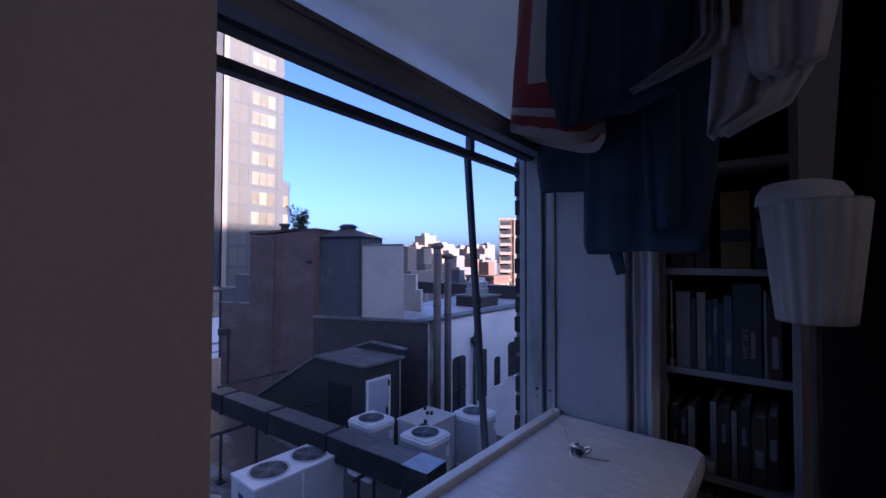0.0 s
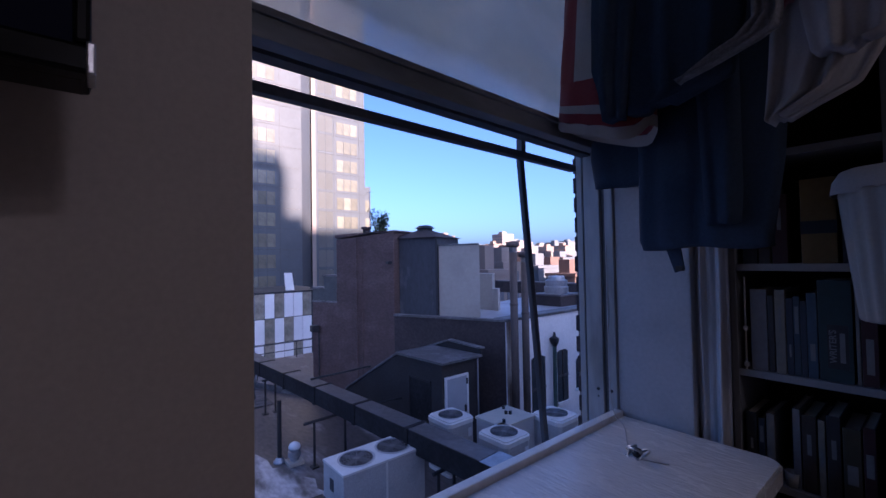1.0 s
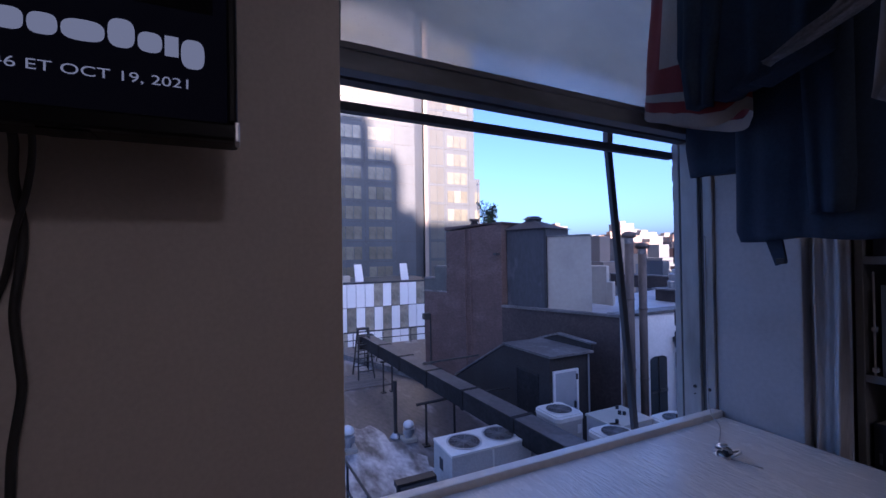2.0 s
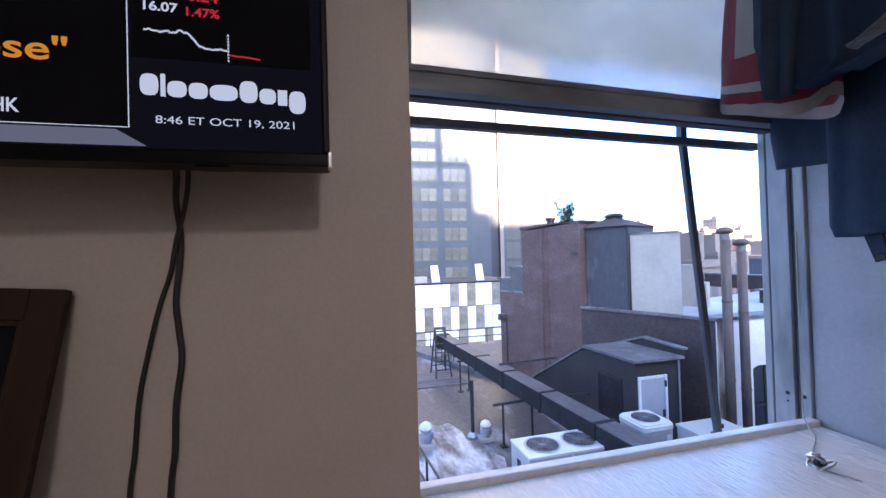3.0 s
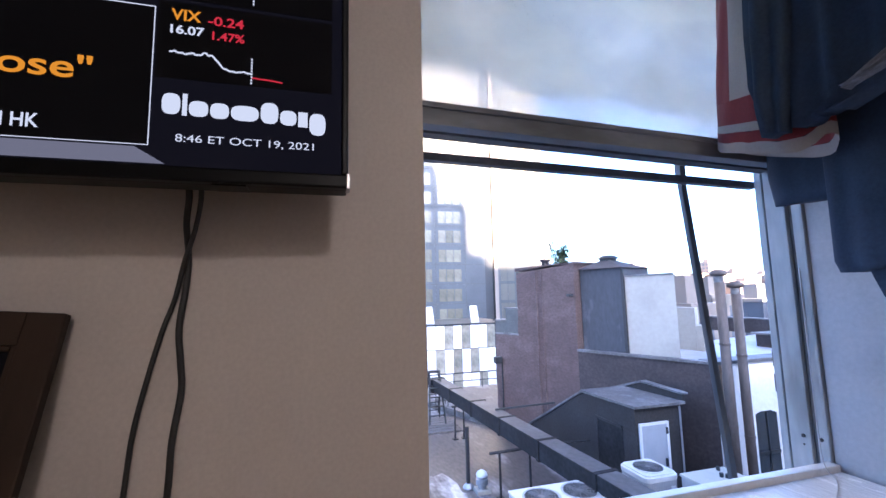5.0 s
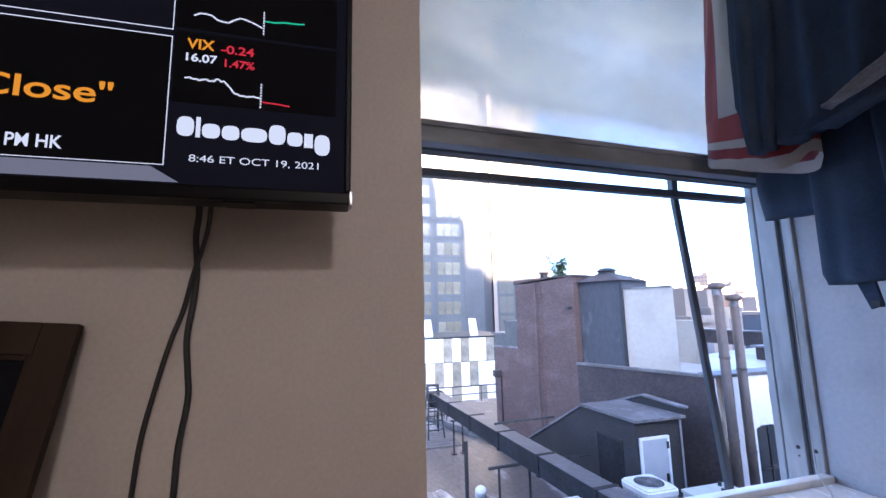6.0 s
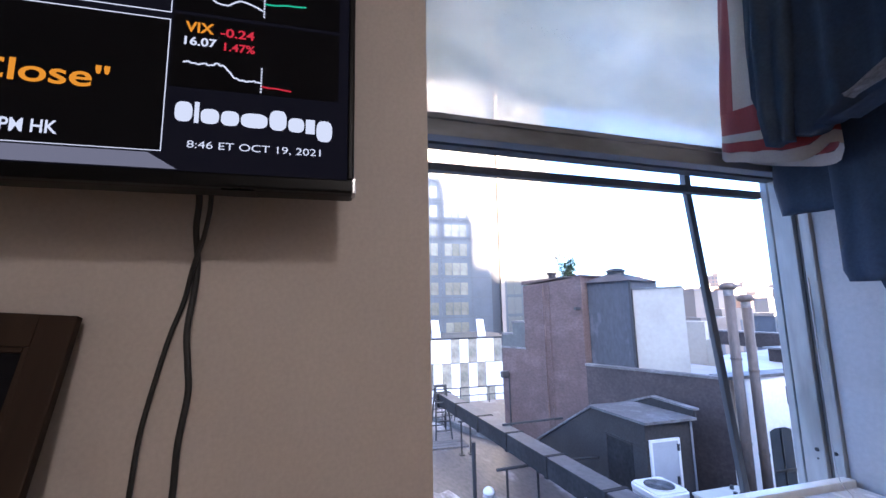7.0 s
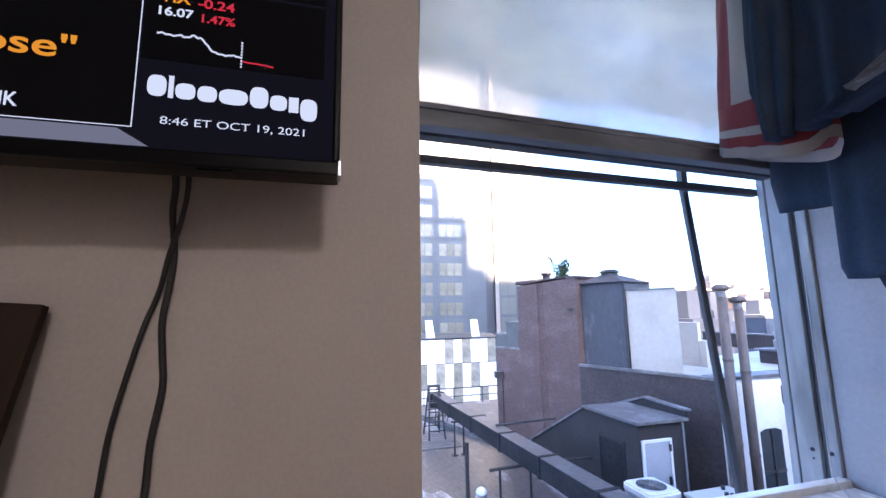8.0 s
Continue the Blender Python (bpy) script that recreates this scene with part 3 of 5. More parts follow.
chart([(-0.2025 + 0.0041 * i, 1.6645 - 0.0003 * i + rnd.uniform(-0.0003, 0.0003)) for i in range(8)], G_RED, 0.0008)
for i in range(9):
    flat("dash", -0.2035, 1.658 + i * 0.0031, -0.2020, 1.6598 + i * 0.0031, G_WHITE, 0.001)
line2 = [(-0.27 + 0.0055 * i, 1.753 + 0.004 * math.sin(i * 0.9) + rnd.uniform(-0.001, 0.001)) for i in range(13)]
chart(line2, G_WHITE)
chart([(-0.203 + 0.006 * i, 1.757 + 0.0006 * i + rnd.uniform(-0.0006, 0.0006)) for i in range(8)], G_GREEN)
for i in range(9):
    flat("dash", -0.2035, 1.742 + i * 0.0031, -0.2020, 1.7438 + i * 0.0031, G_WHITE, 0.001)
# the station's mark: plain rounded blocks of the size of its characters
def blob(name, y0, z0, y1, z1, mat, lift):
    cy, cz, a, b = (y0 + y1) / 2, (z0 + z1) / 2, (y1 - y0) / 2, (z1 - z0) / 2
    rim = []
    for k in range(24):
        c, q = math.cos(k * math.pi / 12), math.sin(k * math.pi / 12)
        rim.append((cy + a * math.copysign(abs(c) ** 0.7, c), cz + b * math.copysign(abs(q) ** 0.7, q)))
    return tvp(name, prism(rim, 0.1267 + lift, 0.1268 + lift, "x"), mat, screen)


xs = -0.279
for wd, lo, hi in ((0.0155, 0, 0.0205), (0.004, 0, 0.0215), (0.0165, 0, 0.0155), (0.0165, 0, 0.0155), (0.025, 0, 0.0155), (0.0165, 0, 0.0215), (0.0155, 0, 0.0155), (0.009, 0, 0.0155), (0.016, -0.0075, 0.0155)):
    z0 = 1.6205 - 0.003 * (xs + 0.279) / 0.147
    if wd < 0.01:
        flat("mark_block", xs, z0 + lo, xs + wd, z0 + hi, G_WHITE, 0.0008)
    else:
        blob("mark_block", xs, z0 + lo, xs + wd, z0 + hi, G_WHITE, 0.0008)
    xs += wd + 0.0016
words("8:46 ET OCT 19, 2021", -0.2665, 1.5945, 0.1235, 0.0105, G_WHITE)

# cables down the wall
def cable(name, pts, r, label):
    ob = solid(name, tube(pts, r), M_CABLE, label, "cable", "television cables", smooth=True)
    return ob


cable("power_cable", [(0.085, -0.272, 1.60), (0.05, -0.275, 1.565), (0.03, -0.282, 1.534), (0.010, -0.284, 1.496), (0.008, -0.286, 1.463), (0.008, -0.291, 1.417), (0.008, -0.288, 1.378), (0.008, -0.286, 1.346), (0.008, -0.293, 1.292), (0.008, -0.295, 1.238), (0.008, -0.302, 1.16), (0.008, -0.315, 0.8), (0.008, -0.315, 0.02)], 0.0036, "thick black power cable hanging down the wall")
cable("signal_cable", [(0.085, -0.259, 1.60), (0.05, -0.263, 1.565), (0.03, -0.273, 1.527), (0.018, -0.286, 1.49), (0.006, -0.297, 1.45), (0.006, -0.309, 1.411), (0.006, -0.322, 1.355), (0.006, -0.332, 1.302), (0.006, -0.337, 1.243), (0.006, -0.345, 1.15), (0.006, -0.35, 0.8), (0.006, -0.36, 0.02)], 0.0028, "thin black cable beside the power cable")

# dark framed panel leaning on the wall
fr = thing("wood_framed_panel", (0.320, -0.804, 0.0), "tall dark brown wood framed panel leaning from floor to wall", "framed panel")
fr.rotation_euler = (radians(-4.5), radians(-12.36), 0)
FH, FW, FB = 1.495, 0.296, 0.034
part("frame_side", box(0.006, FW - FB, 0.0, 0.018, FW, FH, 0.002), M_DARKWOOD, fr)
part("frame_side", box(0.006, -FW, 0.0, 0.018, FB - FW, FH, 0.002), M_DARKWOOD, fr)
part("frame_top", box(0.002, FB - FW, FH - FB, 0.0179, FW - FB, FH - 0.0003, 0.0004), M_DARKWOOD, fr)
part("frame_bottom", box(0.002, FB - FW, 0.0, 0.0178, FW - FB, FB, 0.001), M_DARKWOOD, fr)
IW = FW - FB
part("inner_moulding", box(0.003, IW - 0.006, FB, 0.0155, IW, FH - FB, 0.002), M_DARKWOOD, fr)
part("inner_moulding", box(0.003, -IW, FB, 0.0155, 0.006 - IW, FH - FB, 0.002), M_DARKWOOD, fr)
part("inner_moulding", box(0.003, 0.006 - IW, FH - FB - 0.006, 0.0155, IW - 0.006, FH - FB, 0.002), M_DARKWOOD, fr)
part("panel", box(0.003, 0.006 - IW, FB, 0.010, IW - 0.006, FH - FB - 0.006), M_DARKPANEL, fr, "flat black inner panel")


# ---- outside: roof deck and the things on it ----
DECK = -3.15
structure("roof_deck", box(-20.4, -14, DECK - 0.3, -0.62, 9.4, DECK), M_ROOF, "flat roof with dark worn membrane and pale patches", "roof")
structure("ground", prism([(-3000, -3000), (3000, -3000), (3000, 3000), (-3000, 3000)], -26, -25), M_GROUND, "grey street level far below", "ground")
structure("deck_walls", box(-20.3, -13.9, -25, -0.7, 9.3, DECK - 0.3), M_DARKWALL, "dark walls below the flat roof", "wall")

# roof flashing along the brown wall
DX, DY = -0.9207, -0.3903
CX, CY = -7.5, 8.65
NX, NY = 0.3903, -0.9207


def on(s, off=0.0):
    """Plan place s metres along the brown wall from its free corner, off metres out from it."""
    return CX + DX * s + NX * off, CY + DY * s + NY * off


def wall_slab(name, s0, s1, z0, z1, off0, off1, mat, parent, label="", slope=0.0):
    a, b, c, d = on(s0, off0), on(s1, off0), on(s1, off1), on(s0, off1)
    bm = bmesh.new()
    lo = [bm.verts.new((*p, z0)) for p in (a, b, c, d)]
    hi = [bm.verts.new((*p, z)) for p, z in zip((a, b, c, d), (z1, z1 - slope, z1 - slope, z1))]
    bm.faces.new(lo)
    bm.faces.new(hi)
    for i in range(4):
        bm.faces.new((lo[i], lo[(i + 1) % 4], hi[(i + 1) % 4], hi[i]))
    bmesh.ops.recalc_face_normals(bm, faces=bm.faces[:])
    return part(name, bm, mat, parent, label)


low = thing("low_building", (0, 0, 0), "dark stuccoed building with a white painted side and a silver roof", "building")
wall_slab("dark_wall", 0.0, 3.66, -25, -0.30, 0.0, -0.35, M_DARKWALL, low)
wall_slab("coping", -0.05, 3.66, -0.30, -0.235, 0.05, -0.12, M_BULKROOF, low, "grey metal coping")
wf = bmesh.new()
box(CX - 0.35, CY + 0.02, -25, CX + 0.02, CY + 30, -0.30, bm=wf)
part("white_wall", wf, M_WHITEFACADE, low, "white painted side wall")
part("side_coping", box(CX - 0.42, CY, -0.298, CX + 0.08, CY + 30, -0.222), M_BULKROOF, low, "grey metal coping")
part("stained_strip", box(CX + 0.022, CY + 0.03, -10, CX + 0.035, CY + 0.42, -0.30), M_STAIN, low, "rust-stained corner strip")
rb = prism([on(0.0, -0.36), on(3.6, -0.36), (-16, 26), (-7.86, 38)], -0.62, -0.52)
part("roof", rb, material("silver_roof_coating", (0.34, 0.35, 0.38), 0.5, vary=0.1, fine=3, coarse=0.7, second=(0.26, 0.27, 0.30)), low, "pale silver-coated roof")
rear = box(-17, 18.4, -0.52, -8.1, 18.7, 0.10)
part("rear_parapet", rear, M_DARKWALL, low, "dark rear parapet")
part("rear_coping", box(-17, 18.35, 0.10, -8.05, 18.75, 0.16), M_BULKROOF, low)
part("side_parapet", box(-8.6, 15.5, -0.52, -7.9, 22, 0.14), M_DARKWALL, low)
# arched windows of the white side
for y, zt, wd, ht in ((10.06, -1.46, 0.66, 1.9), (11.28, -1.45, 0.56, 1.6), (12.2, -1.85, 0.38, 0.96), (13.24, -1.50, 0.66, 1.2), (15.4, -1.5, 0.6, 1.1), (17.5, -1.5, 0.6, 1.1)):
    out = [(y - wd / 2, zt - ht), (y + wd / 2, zt - ht), (y + wd / 2, zt - 0.06), (y + wd * 0.25, zt), (y - wd * 0.25, zt), (y - wd / 2, zt - 0.06)]
    wo = part("window", prism(out, CX + 0.022, CX + 0.030, "x"), M_WINDARK, low, "dark arched sash window")
    part("window_sill", box(CX + 0.022, y - wd / 2 - 0.05, zt - ht - 0.08, CX + 0.09, y + wd / 2 + 0.05, zt - ht), M_WHITEFACADE, wo)
    part("window_frame", box(CX + 0.031, y - 0.02, zt - ht, CX + 0.05, y + 0.02, zt - 0.02), M_DARKMETAL, wo)
    part("meeting_rail", box(CX + 0.031, y - wd / 2, zt - ht * 0.52, CX + 0.05, y + wd / 2, zt - ht * 0.48), M_DARKMETAL, wo)
part("downpipe", tube([(CX + 0.14, 10.72, -1.15), (CX + 0.14, 10.72, -1.6), (CX + 0.12, 10.74, -2.4), (CX + 0.12, 10.74, -4.5)], 0.06), material("green_downpipe", (0.06, 0.10, 0.09), 0.5), low, "green metal downpipe", smooth=True)
part("hopper", lathe([(0.06, -0.25), (0.13, -0.12), (0.14, 0.0), (0.05, 0.06), (0.03, 0.18), (0.001, 0.19)], 12, (CX + 0.14, 10.72, -1.0)), M_DARKMETAL, low)

# brown building over the roof, a step in its lower left corner
bb = thing("brown_building", (0, 0, 0), "tall brown painted brick wall with pipes and a roof cap", "building")
wall_slab("wall", 3.66, 6.0, -25, 2.36, 0.0, -1.2, M_BROWN, bb, slope=0.17)
wall_slab("wall_wing", 6.0, 7.12, -25, 0.50, 0.0, -0.5, M_BROWN, bb)
wall_slab("wing_patch", 6.02, 7.10, 0.10, 0.52, 0.012, 0.0, M_PATCH, bb, "grey patched upper strip")
wall_slab("wing_step", 6.0, 6.58, 0.50, 0.93, 0.0, -0.5, M_PATCH, bb)
wall_slab("step_coping", 5.98, 6.62, 0.93, 0.99, 0.05, -0.55, M_BULKROOF, bb)
wall_slab("wing_coping", 6.56, 7.2, 0.50, 0.56, 0.05, -0.55, M_BULKROOF, bb)
wall_slab("patch_line", 6.0, 7.12, 0.04, 0.10, 0.03, 0.0, M_BULKROOF, bb)
wall_slab("coping", 3.60, 6.05, 2.36, 2.42, 0.012, -1.25, M_BROWN, bb, slope=0.17)
px, py = on(5.12, 0.035)
part("conduit", cyl((px, py, -3.0), (px, py, 2.26), 0.035, seg=10), M_BROWN, bb)
px, py = on(4.9, 0.03)
part("conduit", cyl((px, py, -3.0), (px, py, 2.26), 0.025, seg=8), M_BROWN, bb)
px, py = on(4.95, -0.3)
part("chimney_cap", lathe([(0.12, 0.0), (0.12, 0.16), (0.17, 0.17), (0.17, 0.24), (0.001, 0.26)], 14, (px, py, 2.36)), M_DARKWALL, bb)
px, py = on(3.85, 0.02)
part("vent_hood", box(px - 0.03, py - 0.08, 1.35, px + 0.12, py + 0.08, 1.43), M_DARKMETAL, bb)
ma = thing("roof_mast", (-12.39, 7.26, 2.30), "thin grey antenna mast on the brown building's roof", "mast")
part("pole", cyl((0, 0, 0), (0, 0, 1.67), 0.014, 0.008, seg=6), M_GALV, ma)
part("crossbar", cyl((-0.14, 0, 1.55), (0.14, 0, 1.55), 0.006, seg=6), M_GALV, ma)
# floodlight at the wall's far end
px, py = on(6.85, 0.12)
flo = thing("floodlight", (px, py, -0.95), "small black floodlight fixed to the brown wall", "floodlight")
part("head", box(-0.08, -0.2, -0.02, 0.14, 0.06, 0.2, 0.02), M_DARKMETAL, flo)
part("conduit", cyl((0.02, 0.09, -2.0), (0.02, 0.09, 0.0), 0.025, seg=8), M_DARKMETAL, flo)

# grey pavilion and pale wall on the low roof
pv = thing("roof_pavilion", (0, 0, 0), "dark stained grey stair house with a low hipped roof", "roof house")
wall_slab("wall", 2.28, 3.64, -0.55, 2.16, -0.30, -1.9, M_GREYPANEL, pv)
wall_slab("corner_post", 2.22, 2.29, -0.55, 2.12, -0.26, -0.34, M_DARKMETAL, pv)
bm = bmesh.new()
base = [bm.verts.new((*on(s, o), 2.16)) for s, o in ((2.2, -0.2), (3.76, -0.2), (3.76, -2.0), (2.2, -2.0))]
top = [bm.verts.new((*on(s, o), 2.44)) for s, o in ((2.95, -0.9), (3.3, -0.9), (3.3, -1.3), (2.95, -1.3))]
bm.faces.new(top)
for i in range(4):
    bm.faces.new((base[i], base[(i + 1) % 4], top[(i + 1) % 4], top[i]))
part("roof", bm, M_DARKWALL, pv)
x, y = on(3.12, -1.1)
part("roof_cap", lathe([(0.26, 0.0), (0.26, 0.1), (0.34, 0.11), (0.2, 0.2), (0.001, 0.22)], 12, (x, y, 2.40)), M_DARKMETAL, pv)
pw = thing("pale_stair_house", (0, 0, 0), "plain pale grey stuccoed roof house", "roof house")
a, b = Vector(on(0.87, -0.36)), Vector(on(2.25, -0.36))
back = Vector((-0.80, 0.60)) * 2.4
for z0, z1, g, m, nm in ((-0.55, 1.88, 0.0, M_PALEWALL, "wall"), (1.884, 1.925, 0.03, M_BULKROOF, "coping")):
    out = Vector((NX, NY)) * g
    part(nm, prism([tuple(a + out), tuple(b + out), tuple(b + back), tuple(a + back)], z0, z1), m, pw)
# the lower stepped parapet behind it
sp = thing("stepped_parapet", (0, 0, 0), "pale stuccoed parapet that steps down at the rear of the roof", "parapet")
part("high_step", prism([(-10.75, 11.6), (-11.95, 11.5), (-12.1, 12.0), (-11.1, 12.1)], -0.52, 0.88), M_PALEWALL, sp)
part("low_step", prism([(-10.5, 11.62), (-10.74, 11.6), (-11.09, 12.1), (-10.85, 12.12)], -0.52, 0.30), M_PALEWALL, sp)

# two flue stacks at the white corner
for (sx, sy, sz, r) in ((-7.2, 8.70, 1.78, 0.105), (-7.2, 9.17, 1.50, 0.10)):
    fl = thing("flue_stack", (sx, sy, DECK - 3), "tall round metal flue stack with a mushroom cap", "flue", "flue stacks")
    h = sz - DECK + 3
    part("pipe", cyl((0, 0, 0), (0, 0, h), r, seg=20), M_STACK, fl, smooth=True)
    part("neck", cyl((0, 0, h - 0.16), (0, 0, h), r * 1.03, seg=20), M_BULKROOF, fl, "paler metal neck")
    part("cap", lathe([(0.1, -0.02), (0.165, 0.0), (0.18, 0.05), (0.165, 0.1), (0.10, 0.14), (0.001, 0.15)], 20, (0, 0, h)), M_STACK, fl, smooth=True)
    for k in (1.6, 3.4, 5.1):
        part("band", cyl((0, 0, h - k), (0, 0, h - k + 0.05), r * 1.1, seg=20), M_STACK, fl)
# round galvanised exhaust on the low roof
ex = thing("roof_exhaust_fan", (-10.2, 14.9, -0.52), "galvanised round roof exhaust fan on a curb", "roof fan")
part("curb", box(-0.65, -0.65, 0, 0.65, 0.65, 0.42), M_DARKWALL, ex)
part("curb_cap", box(-0.75, -0.75, 0.42, 0.75, 0.75, 0.48), M_BULKROOF, ex)
part("drum", lathe([(0.48, 0.48), (0.5, 0.75), (0.44, 0.78), (0.46, 1.02), (0.36, 1.06), (0.34, 1.2), (0.001, 1.22)], 20), M_GALV, ex)

# stair bulkhead with sloping back
bh = thing("stair_bulkhead", (-7.3, 6.2, DECK), "dark metal-clad stair bulkhead with a sloping roof and pale door", "stair bulkhead")
X0, YB = 0.0, 1.2
prof = [(0.0, 0.0), (0.0, 2.13), (-1.88, 2.08), (-4.9, 0.46), (-4.9, 0.0)]
part("body", prism(prof, 0.0, YB, "y"), M_BULK, bh)
roof = prism([(0.10, 2.135), (0.10, 2.19), (-1.9, 2.145), (-1.88, 2.085)], -0.06, YB + 0.05, "y")
part("roof", roof, M_BULKROOF, bh, "weathered felt roof")
part("slope_edge", prism([(-1.88, 2.082), (-1.9, 2.13), (-4.95, 0.51), (-4.93, 0.46)], -0.04, 0.06, "y"), M_BULKROOF, bh)
part("slope_roof", prism([(-1.88, 2.084), (-1.9, 2.11), (-4.93, 0.49), (-4.91, 0.462)], 0.062, YB, "y"), M_BULKROOF, bh)
part("rear_ridge", prism([(0.02, 2.13), (0.02, 2.33), (-1.2, 2.36), (-2.3, 2.0)], YB + 0.05, YB + 0.12, "y"), M_BULK, bh)
part("ridge_cap", prism([(0.08, 2.33), (0.08, 2.37), (-1.2, 2.41), (-2.4, 2.02), (-2.35, 1.98), (-1.2, 2.365)], YB, YB + 0.16, "y"), M_BULKROOF, bh)
dr = part("door", box(0.002, 0.12, 0.05, 0.03, 0.76, 1.76), M_DOOR, bh, "pale grey metal door")
for a in ((0.002, 0.07, 0.0, 0.05, 0.12, 1.81), (0.002, 0.76, 0.0, 0.05, 0.81, 1.81), (0.002, 0.12, 1.76, 0.05, 0.76, 1.81)):
    part("door_frame", box(*a), M_DOORTRIM, dr, "white door trim")
part("door_handle", box(0.03, 0.68, 0.9, 0.07, 0.72, 1.05), M_DARKMETAL, dr)
for z in (0.4, 1.55):
    part("hinge", box(0.03, 0.745, z, 0.06, 0.785, z + 0.14), M_DARKMETAL, dr)
part("side_panel", box(-1.30, -0.012, 0.05, -0.42, -0.001, 1.60), M_DUCT, bh, "dark blanked side opening")
part("side_panel_edge", box(-1.36, -0.03, 0.05, -1.30, -0.001, 1.66), M_BULK, bh)
part("side_panel_top", box(-1.30, -0.03, 1.60, -0.42, -0.001, 1.66), M_BULK, bh)
part("conduit", cyl((0.06, 1.12, 0.0), (0.06, 1.12, 2.1), 0.02, seg=8), M_GALV, bh)

# long rectangular duct on frames
dt = thing("roof_duct", (0, 0, 0), "long dark rectangular metal duct on steel frames", "duct")
P0, P1 = Vector((-15.4, 3.78)), Vector((-4.35, 4.52))
way = (P1 - P0).normalized()
side = Vector((-way.y, way.x))
WID, TOPZ, HGT = 0.46, -1.7, 0.40


def duct_section(a, b, grow, m, nm, z1=None, z0=None, lab=""):
    pa, pb = P0 + way * a, P0 + way * b
    o = [tuple(pa - side * grow), tuple(pb - side * grow), tuple(pb + side * (WID + grow)), tuple(pa + side * (WID + grow))]
    return part(nm, prism(o, (TOPZ - HGT - grow) if z0 is None else z0, (TOPZ + grow) if z1 is None else z1), m, dt, lab)


L = (P1 - P0).length
step = L / 6
for i in range(6):
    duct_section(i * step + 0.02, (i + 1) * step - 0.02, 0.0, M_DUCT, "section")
    # paler sheet on top puts the sky's light into the colour
    duct_section(i * step + 0.03, (i + 1) * step - 0.03, -0.015, M_DUCTTOP, "lit_top_skin", TOPZ + 0.012, TOPZ + 0.002, "mottled paler top skin with sky light put into its colour")
    if i:
        duct_section(i * step - 0.05, i * step + 0.05, 0.022, M_DUCT, "flange")
# turned-down end with an elbow
eo = [tuple(P1 - side * 0.02), tuple(P1 + way * 0.5 - side * 0.02), tuple(P1 + way * 0.5 + side * (WID + 0.02)), tuple(P1 + side * (WID + 0.02))]
part("elbow", prism(eo, TOPZ - 1.0, TOPZ + 0.01), M_DUCT, dt)
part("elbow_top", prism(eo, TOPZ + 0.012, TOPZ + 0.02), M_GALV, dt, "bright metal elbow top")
part("elbow_collar", prism([(a * 1.0, b) for a, b in eo], TOPZ - 1.12, TOPZ - 1.0), M_BULK, dt)
part("far_cowl", prism([tuple(P0 - way * 0.35 - side * 0.05), tuple(P0 - side * 0.05), tuple(P0 + side * (WID + 0.05)), tuple(P0 - way * 0.35 + side * (WID + 0.05))], TOPZ - 0.5, TOPZ + 0.02), M_DUCT, dt)


def stand(at, reach):
    """A steel frame under the duct: crossbar, two legs, foot bar."""
    p = P0 + way * at
    q0, q1 = p - side * reach, p + side * (WID + reach * 0.6)
    zt = TOPZ - HGT - 0.03
    fs = thing("duct_stand", (p.x, p.y, DECK), "thin dark steel frame standing on the roof under the duct", "steel frame", "duct stands")
    v = lambda q, z: (q.x - p.x, q.y - p.y, z - DECK)
    part("crossbar", cyl(v(q0, zt), v(q1, zt), 0.035, seg=8), M_DARKMETAL, fs)
    for k in (0.15, 0.62):
        g0 = q0.lerp(q1, k)
        part("leg", cyl(v(g0, DECK), v(g0, zt), 0.03, seg=8), M_DARKMETAL, fs)
        part("foot", box(g0.x - p.x - 0.08, g0.y - p.y - 0.08, 0, g0.x - p.x + 0.08, g0.y - p.y + 0.08, 0.03), M_DARKMETAL, fs)


for at, reach in ((2.4, 0.12), (6.55, 0.75), (10.2, 0.2)):
    stand(at, reach)
# a cross bar resting over the far part of the duct
cb = solid("pipe_over_duct", cyl((-10.49, 4.32, -1.65), (-10.59, 6.18, -1.65), 0.03, seg=8), M_DARKMETAL, "thin dark pipe laid across the duct", "pipe")
solid("pipe_by_bulkhead", cyl((-9.11, 5.48, -2.2), (-9.0, 6.26, -2.2), 0.025, seg=8), M_DARKMETAL, "thin dark pipe fixed to the bulkhead", "pipe")
po = thing("roof_post", (-9.6, 3.2, DECK), "single dark steel post standing on the roof", "post")
part("pipe", cyl((0, 0, 0), (0, 0, 1.42), 0.05, seg=10), M_DARKMETAL, po)
part("foot", lathe([(0.14, 0), (0.14, 0.03), (0.06, 0.12)], 12), M_GALV, po)


def vent(x, y, s):
    v = thing("roof_vent", (x, y, DECK), "small white turned roof vent with a round cap", "roof vent", "roof vents")
    part("base", box(-0.26 * s, -0.26 * s, 0, 0.26 * s, 0.26 * s, 0.14 * s, 0.02), M_PALEWALL, v)
    part("body", lathe([(0.15 * s, 0.14 * s), (0.15 * s, 0.26 * s), (0.22 * s, 0.28 * s), (0.22 * s, 0.46 * s), (0.17 * s, 0.48 * s), (0.17 * s, 0.55 * s)], 18), M_GALV, v)
    part("cap", lathe([(0.20 * s, 0.55 * s), (0.21 * s, 0.58 * s), (0.17 * s, 0.68 * s), (0.08 * s, 0.74 * s), (0.001, 0.75 * s)], 18), M_DOORTRIM, v, "white domed cap", smooth=True)


vent(-9.3, 3.44, 0.66)
vent(-9.4, 1.95, 0.8)


